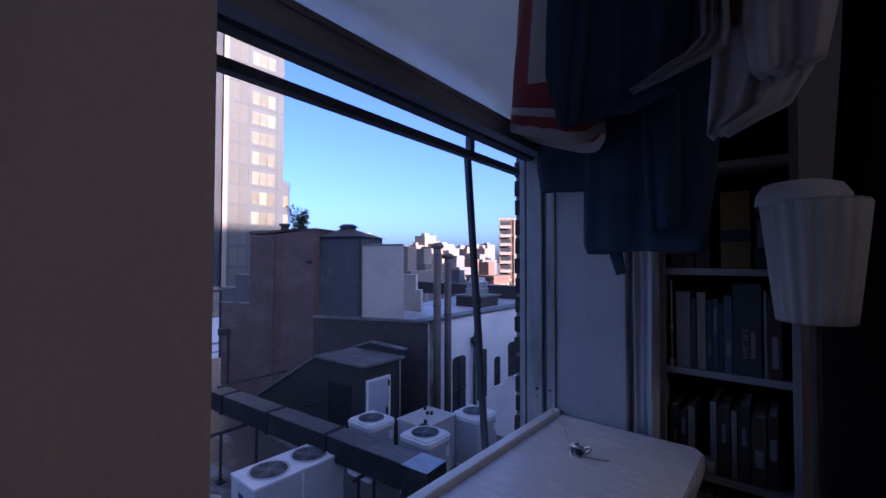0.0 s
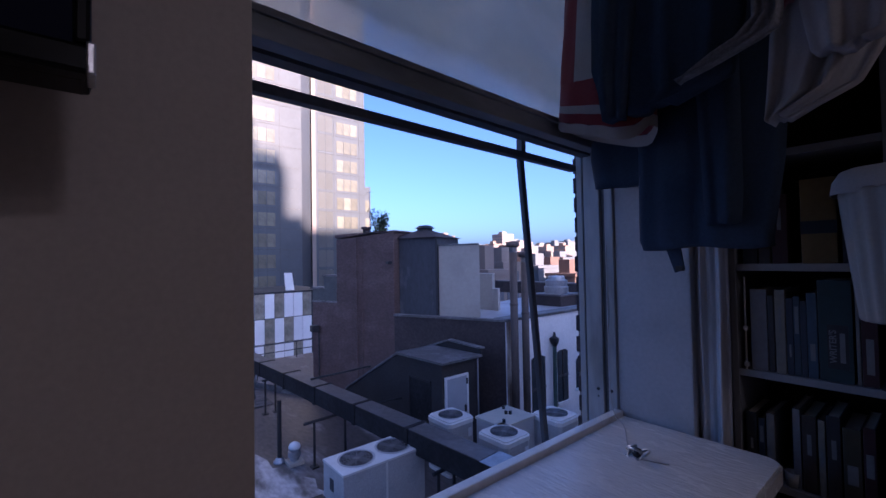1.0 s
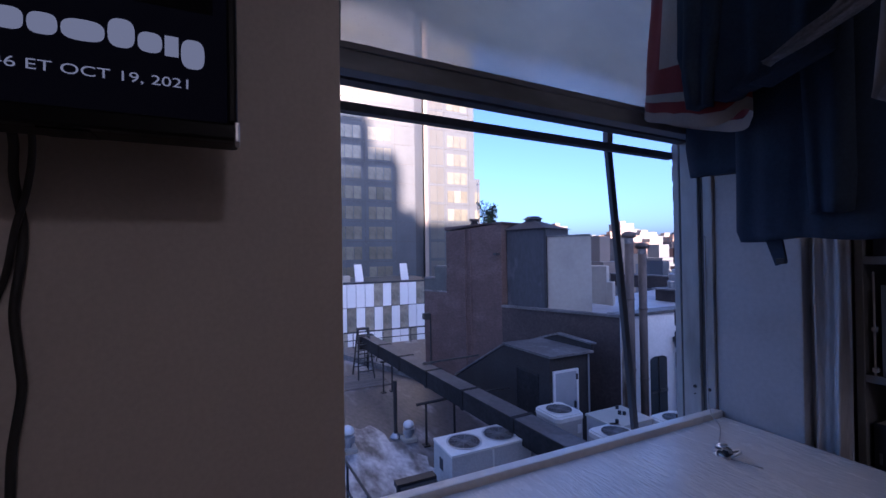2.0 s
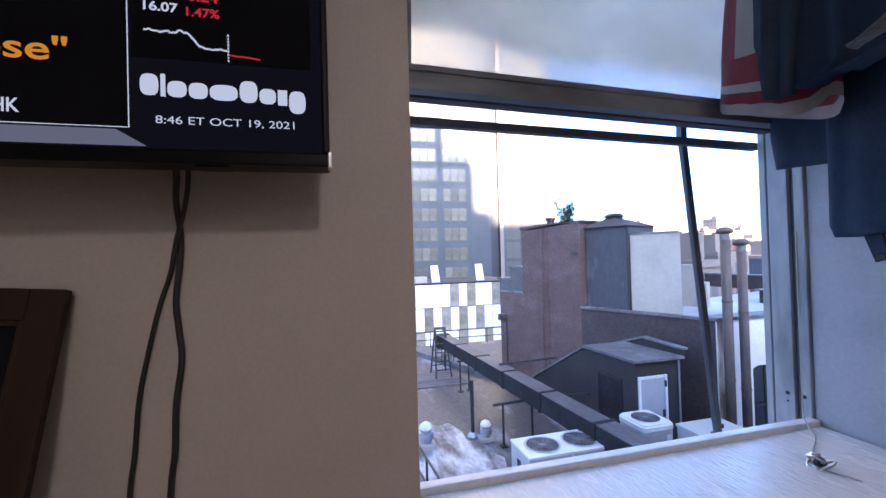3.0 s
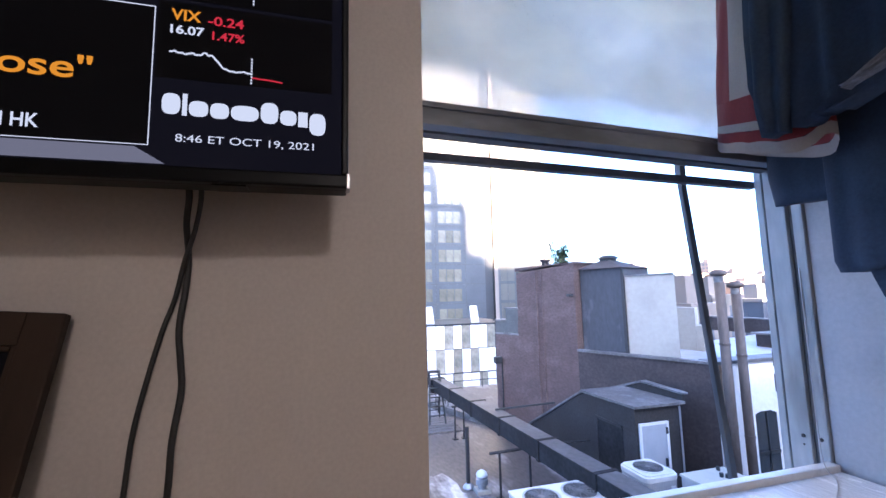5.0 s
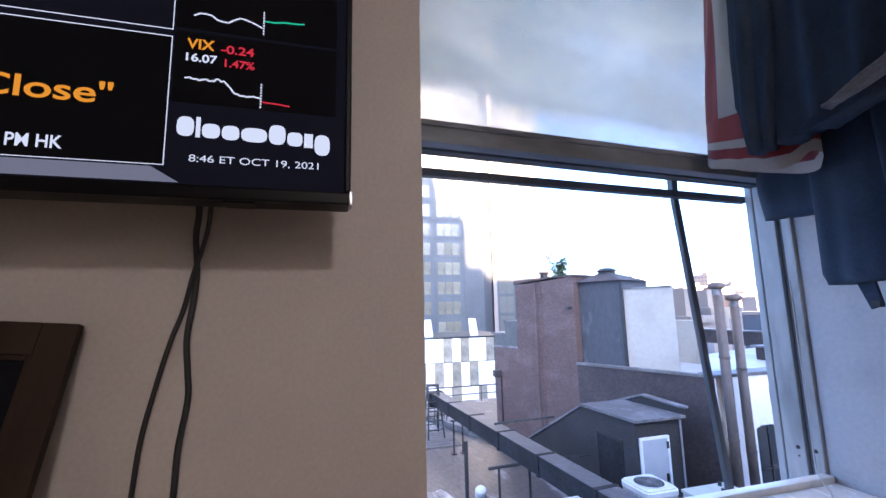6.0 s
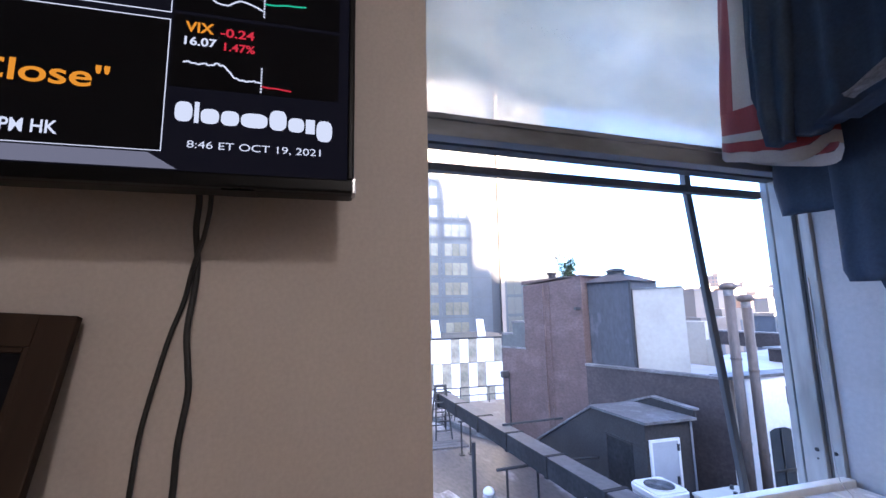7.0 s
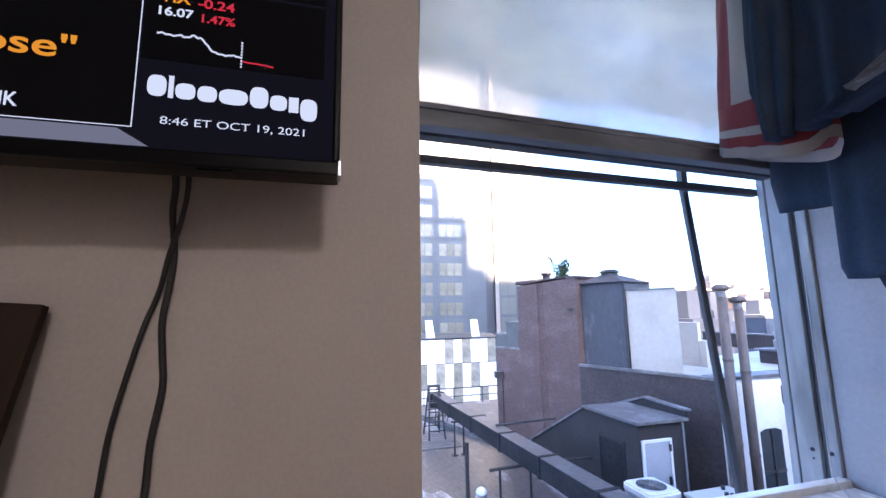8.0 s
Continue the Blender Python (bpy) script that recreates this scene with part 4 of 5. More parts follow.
# condensers
def fan_top(cx, cy, z, r, parent, tray):
    # capped disc on the lid: the opening's shade is put into its colour
    part("fan_well", cyl((cx, cy, z - 0.12), (cx, cy, z + 0.002), r, seg=28), M_WELL, parent, "dark round disc with the fan opening's shade in its colour")
    part("fan_ring", lathe([(r, 0.0), (r + 0.025, 0.006), (r + 0.03, 0.016), (r, 0.018), (r - 0.012, 0.008)], 28, (cx, cy, z)), tray, parent)
    gl = bmesh.new()
    for k in range(5):
        rr = r * (0.24 + 0.17 * k)
        lathe([(rr, 0.018), (rr + 0.005, 0.021), (rr + 0.005, 0.016)], 28, (cx, cy, z), bm=gl)
    for k in range(12):
        c, q = math.cos(k * math.pi / 6), math.sin(k * math.pi / 6)
        cyl((cx + 0.2 * r * c, cy + 0.2 * r * q, z + 0.02), (cx + r * c, cy + r * q, z + 0.014), 0.004, seg=4, bm=gl)
    part("fan_guard", gl, M_WIRE, parent, "grey wire fan guard")
    part("hub", cyl((cx, cy, z + 0.003), (cx, cy, z + 0.012), r * 0.2, seg=14), M_WIRE, parent)
    bl = bmesh.new()
    for k in range(4):
        a = k * 1.571 + 0.4
        c, s = math.cos(a), math.sin(a)
        bl.faces.new([bl.verts.new((cx + c * u - s * v, cy + s * u + c * v, z + h)) for u, v, h in ((0.15 * r, -0.05, 0.004), (0.86 * r, -0.16 * r, 0.004), (0.9 * r, 0.26 * r, 0.010), (0.15 * r, 0.08, 0.010))])
    part("blades", bl, M_BLADE, parent)


def rounded(hx, hy, z0, z1, rad, crown=0.0, bm=None):
    """A block with round corners in plan and a softened upper edge."""
    rim = []
    for sx, sy, a0 in ((1, 1, 0), (-1, 1, 90), (-1, -1, 180), (1, -1, 270)):
        rim += [(sx * (hx - rad) + rad * math.cos(radians(a0 + q)), sy * (hy - rad) + rad * math.sin(radians(a0 + q))) for q in (0, 22.5, 45, 67.5, 90)]
    bm = prism(rim, z0, z1, bm=bm)
    if crown:
        bmesh.ops.bevel(bm, geom=[e for e in bm.edges if all(v.co.z > z1 - 1e-5 for v in e.verts)], offset=crown, segments=3, affect="EDGES")
    return bm


def condenser(x0, y0, x1, y1, top, label, low=DECK):
    """A cube condenser with a fan on top and ribbed sides."""
    cx, cy = (x0 + x1) / 2, (y0 + y1) / 2
    ac = thing("condenser", (cx, cy, low), label, "air conditioner", "condensers")
    hx, hy, h = (x1 - x0) / 2, (y1 - y0) / 2, top - low
    part("body", rounded(hx - 0.015, hy - 0.015, 0.06, h - 0.1, 0.10), M_ACSIDE, ac)
    part("base_pan", rounded(hx, hy, 0, 0.07, 0.11), M_AC, ac)
    part("lid", rounded(hx, hy, h - 0.12, h, 0.12, 0.035), M_AC, ac, "cream top cover")
    slat = mesh_of("slat", box(-0.004, -0.006, 0.08, 0.004, 0.006, h - 0.125), M_ACSIDE)
    for k in range(14):
        u = (k + 0.5) / 14 * 2 - 1
        piece("slat", slat, ac, (hx - 0.01, u * (hy - 0.11), 0))
        piece("slat", slat, ac, (u * (hx - 0.11), -hy + 0.01, 0), math.pi / 2)
    fan_top(0, 0, h, min(hx, hy) * 0.76, ac, M_AC)
    part("label_plate", box(hx - 0.004, hy - 0.22, h - 0.4, hx + 0.006, hy - 0.12, h - 0.22), M_DOORTRIM, ac, "white data plate")
    part("valve_cover", box(hx - 0.004, hy - 0.24, 0.15, hx + 0.03, hy - 0.11, 0.4, 0.008), M_DARKMETAL, ac)


condenser(-7.20, 5.64, -6.40, 6.40, -2.0, "square cream condenser with a round top fan")
condenser(-5.78, 5.82, -4.98, 6.58, -2.0, "square cream condenser close to the window with a top fan")
condenser(-5.7, 7.42, -4.9, 8.18, -2.0, "square cream condenser beside the flat cream box")
# long condenser with two fans
tw = thing("twin_fan_condenser", (-6.3, 3.8, DECK), "long pale grey condenser with two round fans on top", "air conditioner", "condensers")
part("body", box(-0.385, -0.815, 0.05, 0.385, 0.815, 1.13, 0.006), M_ACSIDE, tw)
part("lid", box(-0.395, -0.825, 1.13, 0.395, 0.825, 1.17, 0.006), M_AC, tw, "pale flat top cover")
part("base_rail", box(-0.36, -0.8, 0, -0.28, 0.8, 0.05), M_DARKMETAL, tw)
part("base_rail", box(0.28, -0.8, 0, 0.36, 0.8, 0.05), M_DARKMETAL, tw)
part("corner_seam", box(0.386, -0.02, 0.06, 0.390, 0.02, 1.12), M_AC, tw)
part("end_plate", box(-0.12, -0.822, 0.75, 0.02, -0.815, 0.95), M_DARKMETAL, tw, "dark data plate")
for y in (-0.38, 0.36):
    fan_top(0.0, y, 1.17, 0.30, tw, M_ACSIDE)
# flat cream box between the condensers
fb = thing("flat_equipment_box", (-5.95, 6.86, DECK), "low wide cream metal equipment box", "equipment box")
part("body", box(-0.40, -0.48, 0, 0.40, 0.52, 1.10, 0.01), M_ACSIDE, fb)
part("lid", box(-0.42, -0.50, 1.10, 0.42, 0.54, 1.15, 0.01), material("cream_lid", (0.50, 0.47, 0.40), 0.5, vary=0.08), fb)
for x, y in ((-0.05, 0.1), (0.02, 0.16), (0.25, -0.3), (-0.3, 0.3)):
    part("knob", cyl((x, y, 1.15), (x, y, 1.22), 0.035, seg=8), M_DARKMETAL, fb)
hd = thing("duct_hood", (-5.95, 2.42, DECK), "dark sheet-metal hood low on the roof", "hood")
part("body", prism([(-0.35, 0.0), (0.4, 0.0), (0.4, 0.55), (-0.1, 0.75), (-0.35, 0.7)], -0.3, 0.35, "y"), M_BULK, hd)
part("lip", box(-0.38, -0.33, 0.7, -0.2, 0.38, 0.78), M_DARKMETAL, hd)
rub = thing("loose_pipes", (-5.0, 5.0, DECK), "tangle of dark refrigerant pipes and boards on the roof", "pipes")
rnd = random.Random(3)
for k in range(7):
    a = [(rnd.uniform(-0.7, 0.1), rnd.uniform(-0.7, -0.2), 0.05 + 0.06 * k), (rnd.uniform(-0.2, 0.3), rnd.uniform(-0.2, 0.3), 0.12 + 0.05 * k), (rnd.uniform(0.1, 0.7), rnd.uniform(0.2, 0.8), 0.05 + 0.05 * k)]
    part("pipe", tube(a, 0.03), M_DARKMETAL if k % 2 else M_GALV, rub, smooth=True)


# railings
def railing(p, q, z, h, posts, name, label):
    r = thing(name, (p[0], p[1], z), label, "railing")
    d = Vector((q[0] - p[0], q[1] - p[1], 0))
    for k in (0.5, 1.0):
        part("rail", cyl((0, 0, h * k), (d.x, d.y, h * k), 0.022, seg=8), M_DARKMETAL, r)
    for k in range(posts + 1):
        v = d * (k / posts)
        part("post", cyl((v.x, v.y, 0), (v.x, v.y, h), 0.022, seg=8), M_DARKMETAL, r)


railing((-20.0, -3.0), (-20.0, 9.0), DECK, 0.75, 8, "roof_railing", "thin dark railing at the far edge of the roof")
railing((-8.0, 1.35), (-2.5, 1.75), DECK, 0.95, 5, "stair_railing", "dark metal railing near the window")
kb = thing("wall_kerb", (0, 0, 0), "low pale kerb along the foot of the brown wall", "kerb", kind="structure")
wall_slab("kerb", 3.0, 13.5, DECK, DECK + 0.22, 0.5, 0.02, M_BULKROOF, kb)

# stepladder
ld = thing("stepladder", (-15.0, 3.75, DECK), "dark A-frame stepladder standing on the roof", "ladder")
for sx in (-0.45, 0.45):
    for sy in (-0.3, 0.3):
        part("rail", cyl((sx, sy, 0), (sx * 0.12, sy * 0.62, 1.8), 0.032, seg=6), M_DARKMETAL, ld)
for k in range(5):
    u = 0.18 + k * 0.17
    part("step", box(0.45 * (1 - 0.88 * u) - 0.05, -0.3 * (1 - 0.38 * u), 1.8 * u, 0.45 * (1 - 0.88 * u) + 0.05, 0.3 * (1 - 0.38 * u), 1.8 * u + 0.03), M_DARKMETAL, ld)
    part("brace", box(-0.45 * (1 - 0.88 * u) - 0.015, -0.3 * (1 - 0.38 * u), 1.8 * u, -0.45 * (1 - 0.88 * u) + 0.015, 0.3 * (1 - 0.38 * u), 1.8 * u + 0.03), M_DARKMETAL, ld)
part("top_cap", box(-0.1, -0.22, 1.78, 0.1, 0.22, 1.86, 0.01), M_DARKMETAL, ld)
for i, (x, y) in enumerate(((-16.2, 2.7), (-16.4, 4.4))):
    ch = thing("folding_chair", (x, y, DECK), "dark metal chair standing out on the roof", "chair", "roof chairs")
    part("seat", box(-0.22, -0.22, 0.43, 0.22, 0.22, 0.46, 0.01), M_DARKMETAL, ch)
    part("backrest", box(-0.25, -0.22, 0.62, -0.22, 0.22, 0.9, 0.01), M_DARKMETAL, ch)
    for a in ((-0.2, -0.2), (0.2, -0.2), (-0.2, 0.2), (0.2, 0.2)):
        part("leg", cyl((a[0], a[1], 0), (a[0], a[1], 0.9 if a[0] < 0 else 0.44), 0.018, seg=6), M_DARKMETAL, ch)
dk = thing("roof_pallet", (-14.6, 3.4, DECK), "low dark timber platform under the ladder", "platform")
for k in range(7):
    part("plank", box(-0.9 + k * 0.26, -1.0, 0.0, -0.68 + k * 0.26, 1.0, 0.05), M_OLDPLANK, dk)

# ---- white panelled podium ----
pd = thing("panelled_podium", (-32, 0, 0), "low building clad in white glass panels and windows", "building")
part("core", box(-8, -8, -25, -0.06, 15, -0.82), M_TOWERDARK, pd)
pan = mesh_of("panel", box(-0.05, 0.015, 0.02, 0.03, 0.70, 1.83, 0.01), M_PODIUM)
pgl = mesh_of("window_pane", box(-0.05, 0.015, 0.02, 0.005, 0.70, 1.83), M_PODGLASS)
rows = ["1111010110", "1110101011", "1011101101", "1101110110"]
rnd = random.Random(7)
for r in range(4):
    for c in range(24):
        y = 13.2 - 0.716 * (24 - c)
        solidp = rows[r][(c + 4 * r + 6) % 10] == "1" if c < 16 else "10011010" "1"[0:1] and rows[r][c - 14] == "1"
        piece("panel" if solidp else "window_pane", pan if solidp else pgl, pd, (0, y, -0.88 - 1.86 * (r + 1)))
part("parapet_cap", box(-0.4, -8, -0.86, 0.06, 15, -0.78), M_TOWERDARK, pd)
for y in (8.1, 12.0):
    sl = thing("leaning_slab", (-33.4, y, -0.8), "white panel leaning on the podium roof", "panel", "roof slabs")
    part("slab", prism([(-0.35, 0), (0.35, 0), (0.15, 1.4), (-0.45, 1.4)], -0.05, 0.05, "x"), M_PODIUM, sl)
pg = thing("podium_planters", (-33.6, 6.4, -0.8), "low planters with small plants on the podium roof", "planters")
part("box", box(-0.4, -0.9, 0, 0.4, 0.9, 0.5), M_PALEWALL, pg)

# ---- glass tower ----
tower = thing("glass_tower", (-60, 0, 0), "tall apartment tower of pale panels and glass, half in sun", "tower")
part("left_block", box(-25, -25, -25, 0.0, 23.4, 70), M_TOWER, tower)
part("recess", box(-25, 23.4, -25, -0.35, 24.9, 70), M_TOWERDARK, tower, "dark glazed recess")
part("right_block", box(-25, 24.9, -25, 0.0, 33.9, 70), M_TOWER, tower)
part("low_wing", box(-25, 33.9, -25, -0.4, 35.1, 13.6), M_TOWER, tower)
part("fin", box(-0.9, 24.9, -25, 0.12, 25.5, 70), M_CITYPALE, tower, "pale stone pilaster")
bay = mesh_of("window_pane", box(0.0, 0.04, 0.0, 0.05, 1.16, 1.85), M_TOWERGLASS)
pale_bay = mesh_of("spandrel_pane", box(0.0, 0.04, 0.0, 0.04, 1.16, 2.5), material("tower_spandrel_glass", (0.068, 0.071, 0.067), 0.3, vary=0.06, fine=2, coarse=0.5, bump=0.0, piece=0.08))
rnd = random.Random(9)
for fl in range(13):
    z = -2.3 + 2.95 * fl
    for y0, n in ((16.0, 3), (11.4, 3), (6.0, 3), (28.9, 3)):
        for k in range(n):
            piece("window_pane", bay, tower, (0.0, y0 + k * 1.2, z))
    for k in range(2):
        piece("spandrel_pane", pale_bay, tower, (0.0, 25.9 + k * 1.2, z))
    if z < 11:
        piece("window_pane", bay, tower, (-0.4, 34.0, z), 0, (1, 0.8, 1))
seams = bmesh.new()
for fl in range(24):
    z = -2.7 + 2.95 * fl
    box(0.0, -25, z, 0.035, 23.3, z + 0.08, bm=seams)
    box(0.0, 25.0, z, 0.035, 33.9, z + 0.08, bm=seams)
for y in (10.9, 15.5, 20.2, 25.3, 28.5, 32.8):
    box(0.0, y, -25, 0.03, y + 0.07, 70, bm=seams)
part("panel_joints", seams, material("tower_panel_joint", (0.040, 0.045, 0.051), 0.5, vary=0.1, bump=0.0), tower)

# ---- far city ----
def far_house(ang, dist, wide, deep, top, mat, floors=0, cols=0, label="distant pale apartment house in morning sun", turn=0.0):
    """A distant house at a bearing (degrees left of +y) seen from the window."""
    a = radians(ang)
    x, y = -dist * math.sin(a), dist * math.cos(a)
    h = thing("far_house", (x, y, -25), label, "building", "far skyline")
    h.rotation_euler = (0, 0, radians(turn))
    H = top + 25
    part("wall", box(-deep / 2, -wide / 2, 0, deep / 2, wide / 2, H), mat, h)
    part("parapet", box(-deep / 2 - 0.2, -wide / 2 - 0.2, H, deep / 2 + 0.2, wide / 2 + 0.2, H + 0.6), mat, h)
    part("roof_house", box(-deep / 4, -wide / 6, H + 0.6, deep / 8, wide / 5, H + 3.2), mat, h)
    if floors:
        wx = bmesh.new()
        ww, wh = wide / cols, 3.1
        for r in range(floors):
            for c in range(cols):
                z = H - 2.6 - r * wh
                box(deep / 2, -wide / 2 + ww * (c + 0.22), z, deep / 2 + 0.05, -wide / 2 + ww * (c + 0.78), z + 1.6, bm=wx)
        tagged(part("window_rows", wx, M_CITYPALE if mat is M_CITYBRICK else M_CITYGREY, h), kind="stuff")
        ws = bmesh.new()
        sw = deep / max(cols - 1, 1)
        for r in range(floors):
            for c in range(max(cols - 1, 1)):
                z = H - 2.6 - r * wh
                box(-deep / 2 + sw * (c + 0.22), -wide / 2 - 0.05, z, -deep / 2 + sw * (c + 0.78), -wide / 2, z + 1.6, bm=ws)
        tagged(part("side_window_rows", ws, M_CITYPALE if mat is M_CITYBRICK else M_CITYGREY, h), kind="stuff")
    return h


# silver coating laid on part of the roof, ragged at its rim
rnd = random.Random(17)
rim = []
for k in range(60):
    a = 2 * math.pi * k / 60
    wob = 1 + 0.22 * noise.noise(Vector((2.2 * math.cos(a), 2.2 * math.sin(a), 3.1))) + rnd.uniform(-0.05, 0.05)
    rim.append((-7.9 + 3.3 * wob * math.cos(a) + 0.3 * math.sin(a), 1.7 + 1.75 * wob * math.sin(a)))
solid("roof_coating", prism(rim, DECK, DECK + 0.006), M_COAT, "worn silver coating on the flat roof", "roof coating", kind="structure")

um = thing("garden_umbrella", (-15.9, 2.75, DECK), "closed yellow and dark garden umbrella standing on the roof", "umbrella")
part("pole", cyl((0, 0, 0), (0, 0, 2.05), 0.025, seg=8), M_DARKMETAL, um)
part("base", lathe([(0.001, 0.08), (0.22, 0.06), (0.24, 0.0)], 16), M_DARKMETAL, um)
part("canopy", lathe([(0.19, 0.75), (0.15, 1.2), (0.10, 1.7), (0.02, 2.02)], 32, rib=0.22, ribs=8), material("yellow_canvas", (0.45, 0.30, 0.05), 0.9, vary=0.2, fine=30, coarse=4, second=(0.12, 0.09, 0.03), mask=(0.5, 0.6)), um, "folded yellow canvas")


city = [
    # bearing, distance, width, depth, top, material, floors, columns
    (42.0, 420, 15, 15, 24.5, M_CITYPALE, 9, 5), (43.3, 410, 10, 12, 15, M_CITYWARM, 7, 3), (49.9, 330, 11, 12, 19, M_CITYWARM, 8, 4),
    (44.6, 300, 12, 14, 8, M_CITYWARM, 5, 4), (41.0, 330, 14, 12, 11, M_CITYWARM, 6, 4), (39.6, 500, 22, 16, 19, M_CITYPALE, 8, 6), (38.3, 620, 20, 16, 18, M_CITYGREY, 8, 5),
    (37.1, 700, 26, 20, 22, M_CITYPALE, 8, 6), (36.2, 480, 16, 12, 13, M_CITYWARM, 6, 4), (35.2, 560, 20, 16, 20, M_CITYGREY, 8, 5), (34.2, 420, 10, 14, 12, M_CITYWARM, 6, 3),
    (33.6, 640, 18, 16, 24, M_CITYGREY, 9, 5), (40.4, 760, 30, 20, 32, M_CITYGREY, 9, 7), (45.4, 640, 22, 16, 20, M_CITYGREY, 8, 5), (28.6, 380, 30, 20, 14, M_CITYPALE, 6, 6),
    (44.2, 46, 3.4, 5, -0.3, M_CITYPALE, 2, 3), (42.0, 75, 5, 6, 0.2, M_CITYPALE, 3, 4), (45.2, 120, 7, 8, 1.2, M_CITYWARM, 4, 4), (39.5, 130, 9, 8, 0.2, M_CITYWARM, 4, 5),
    (37.6, 95, 7, 8, -0.8, M_CITYGREY, 3, 4), (35.6, 110, 9, 8, -1.6, M_CITYBRICK, 3, 5), (33.4, 85, 5, 7, -2.2, M_CITYBRICK, 3, 4), (38.6, 210, 14, 12, 3.0, M_CITYPALE, 5, 6),
    (36.4, 180, 10, 10, 1.0, M_CITYWARM, 4, 5), (34.5, 190, 11, 10, 0.8, M_CITYGREY, 4, 5), (41.2, 190, 11, 12, 3.4, M_CITYPALE, 5, 5), (47.5, 260, 16, 14, 4.0, M_CITYGREY, 5, 6),
]
for ang, dist, wide, deep, top, mt, nf, nc in city:
    far_house(ang, dist, wide, deep, top, mt, nf, nc, "distant red brick apartment slab in morning light" if mt is M_CITYBRICK else "distant apartment house in hazy morning sun", turn=-6)


def balcony_slab(ang, dist, wide, top):
    """A brick apartment slab with rows of white balconies either side of a pale pier."""
    a = radians(ang)
    h = thing("balcony_house", (-dist * math.sin(a), dist * math.cos(a), -25), "distant brown brick apartment slab with white balconies", "building", "far skyline")
    h.rotation_euler = (0, 0, a)
    H, n = top + 25, 13
    part("wall", box(-wide / 2, 0, 0, wide / 2, 14, H), M_CITYBRICK, h)
    part("parapet", box(-wide / 2 - 0.2, -0.2, H, wide / 2 + 0.2, 14.2, H + 0.7), M_CITYPALE, h)
    part("pier", box(-0.9, -0.5, 0, 0.9, 0, H), M_CITYPALE, h)
    rail = mesh_of("balcony", box(0, -1.3, 0, 4.0, 0, 1.05), M_CITYPALE)
    pane = mesh_of("window", box(0.3, -0.06, 0, 3.8, 0, 1.5), M_TOWERDARK)
    for r in range(n):
        z = H - 3.1 * (r + 1)
        for x in (-wide / 2 + 0.2, 1.3):
            piece("balcony", rail, h, (x, 0, z))
            piece("window", pane, h, (x, 0, z + 1.1))


balcony_slab(29.6, 150, 12, 15.6)


def water_tank(ang, dist, base, size):
    a = radians(ang)
    w = thing("water_tank", (-dist * math.sin(a), dist * math.cos(a), base), "dark wooden rooftop water tank on legs", "water tank", "water tanks")
    for k in range(4):
        c, s = (1, 1, -1, -1)[k], (1, -1, 1, -1)[k]
        part("leg", cyl((c * 0.6 * size, s * 0.6 * size, -1.6 * size), (c * 0.6 * size, s * 0.6 * size, 1.2 * size), 0.08 * size, seg=6), M_DARKMETAL, w)
    part("barrel", cyl((0, 0, 1.2 * size), (0, 0, 3.0 * size), 0.95 * size, 0.9 * size, seg=16), M_DARKWOOD, w)
    part("lid", cyl((0, 0, 3.0 * size), (0, 0, 3.8 * size), 1.0 * size, 0.02, seg=16), M_DARKMETAL, w)


water_tank(42.6, 95, -0.6, 0.75)
water_tank(36.75, 120, -0.8, 0.8)
water_tank(38.7, 160, 0.3, 0.8)

# shrub on the roof behind the brown wall
sa = radians(58.5)
sh = thing("roof_shrub", (-24 * math.sin(sa), 24 * math.cos(sa), 2.2), "spiky dark green shrub in a roof garden", "shrub")
sh.scale = (1.4, 1.4, 1.4)
tb = bmesh.new()
lf = bmesh.new()
rnd = random.Random(21)
for k in range(11):
    a, lean, ln = rnd.uniform(0, 6.28), rnd.uniform(0.05, 0.4), rnd.uniform(1.0, 1.5)
    tip = Vector((math.cos(a) * lean, math.sin(a) * lean, ln))
    cyl((0, 0, 0), tip, 0.025, 0.008, 5, bm=tb)
    for j in range(75):
        p = tip * rnd.uniform(0.45, 1.05) + Vector((rnd.gauss(0, 0.07), rnd.gauss(0, 0.07), rnd.gauss(0, 0.06)))
        d = Vector((rnd.gauss(0, 1), rnd.gauss(0, 1), rnd.gauss(0.4, 1))).normalized() * 0.13
        s = d.cross(Vector((rnd.random(), rnd.random(), rnd.random()))).normalized() * 0.03
        lf.faces.new([lf.verts.new(q) for q in (p - s, p + d * 0.6 - s * 0.6, p + d, p + s)])
part("stems", tb, M_BARK, sh)
tagged(part("leaves", lf, M_LEAF, sh), kind="stuff")
rp = thing("roof_garden_house", (-24.5 * math.sin(sa), 24.5 * math.cos(sa) + 1.2, -25), "plain dark building behind the brown wall", "building")
part("wall", box(-4, -1.2, 0, 0, 2.0, 27.2), M_DARKWALL, rp)


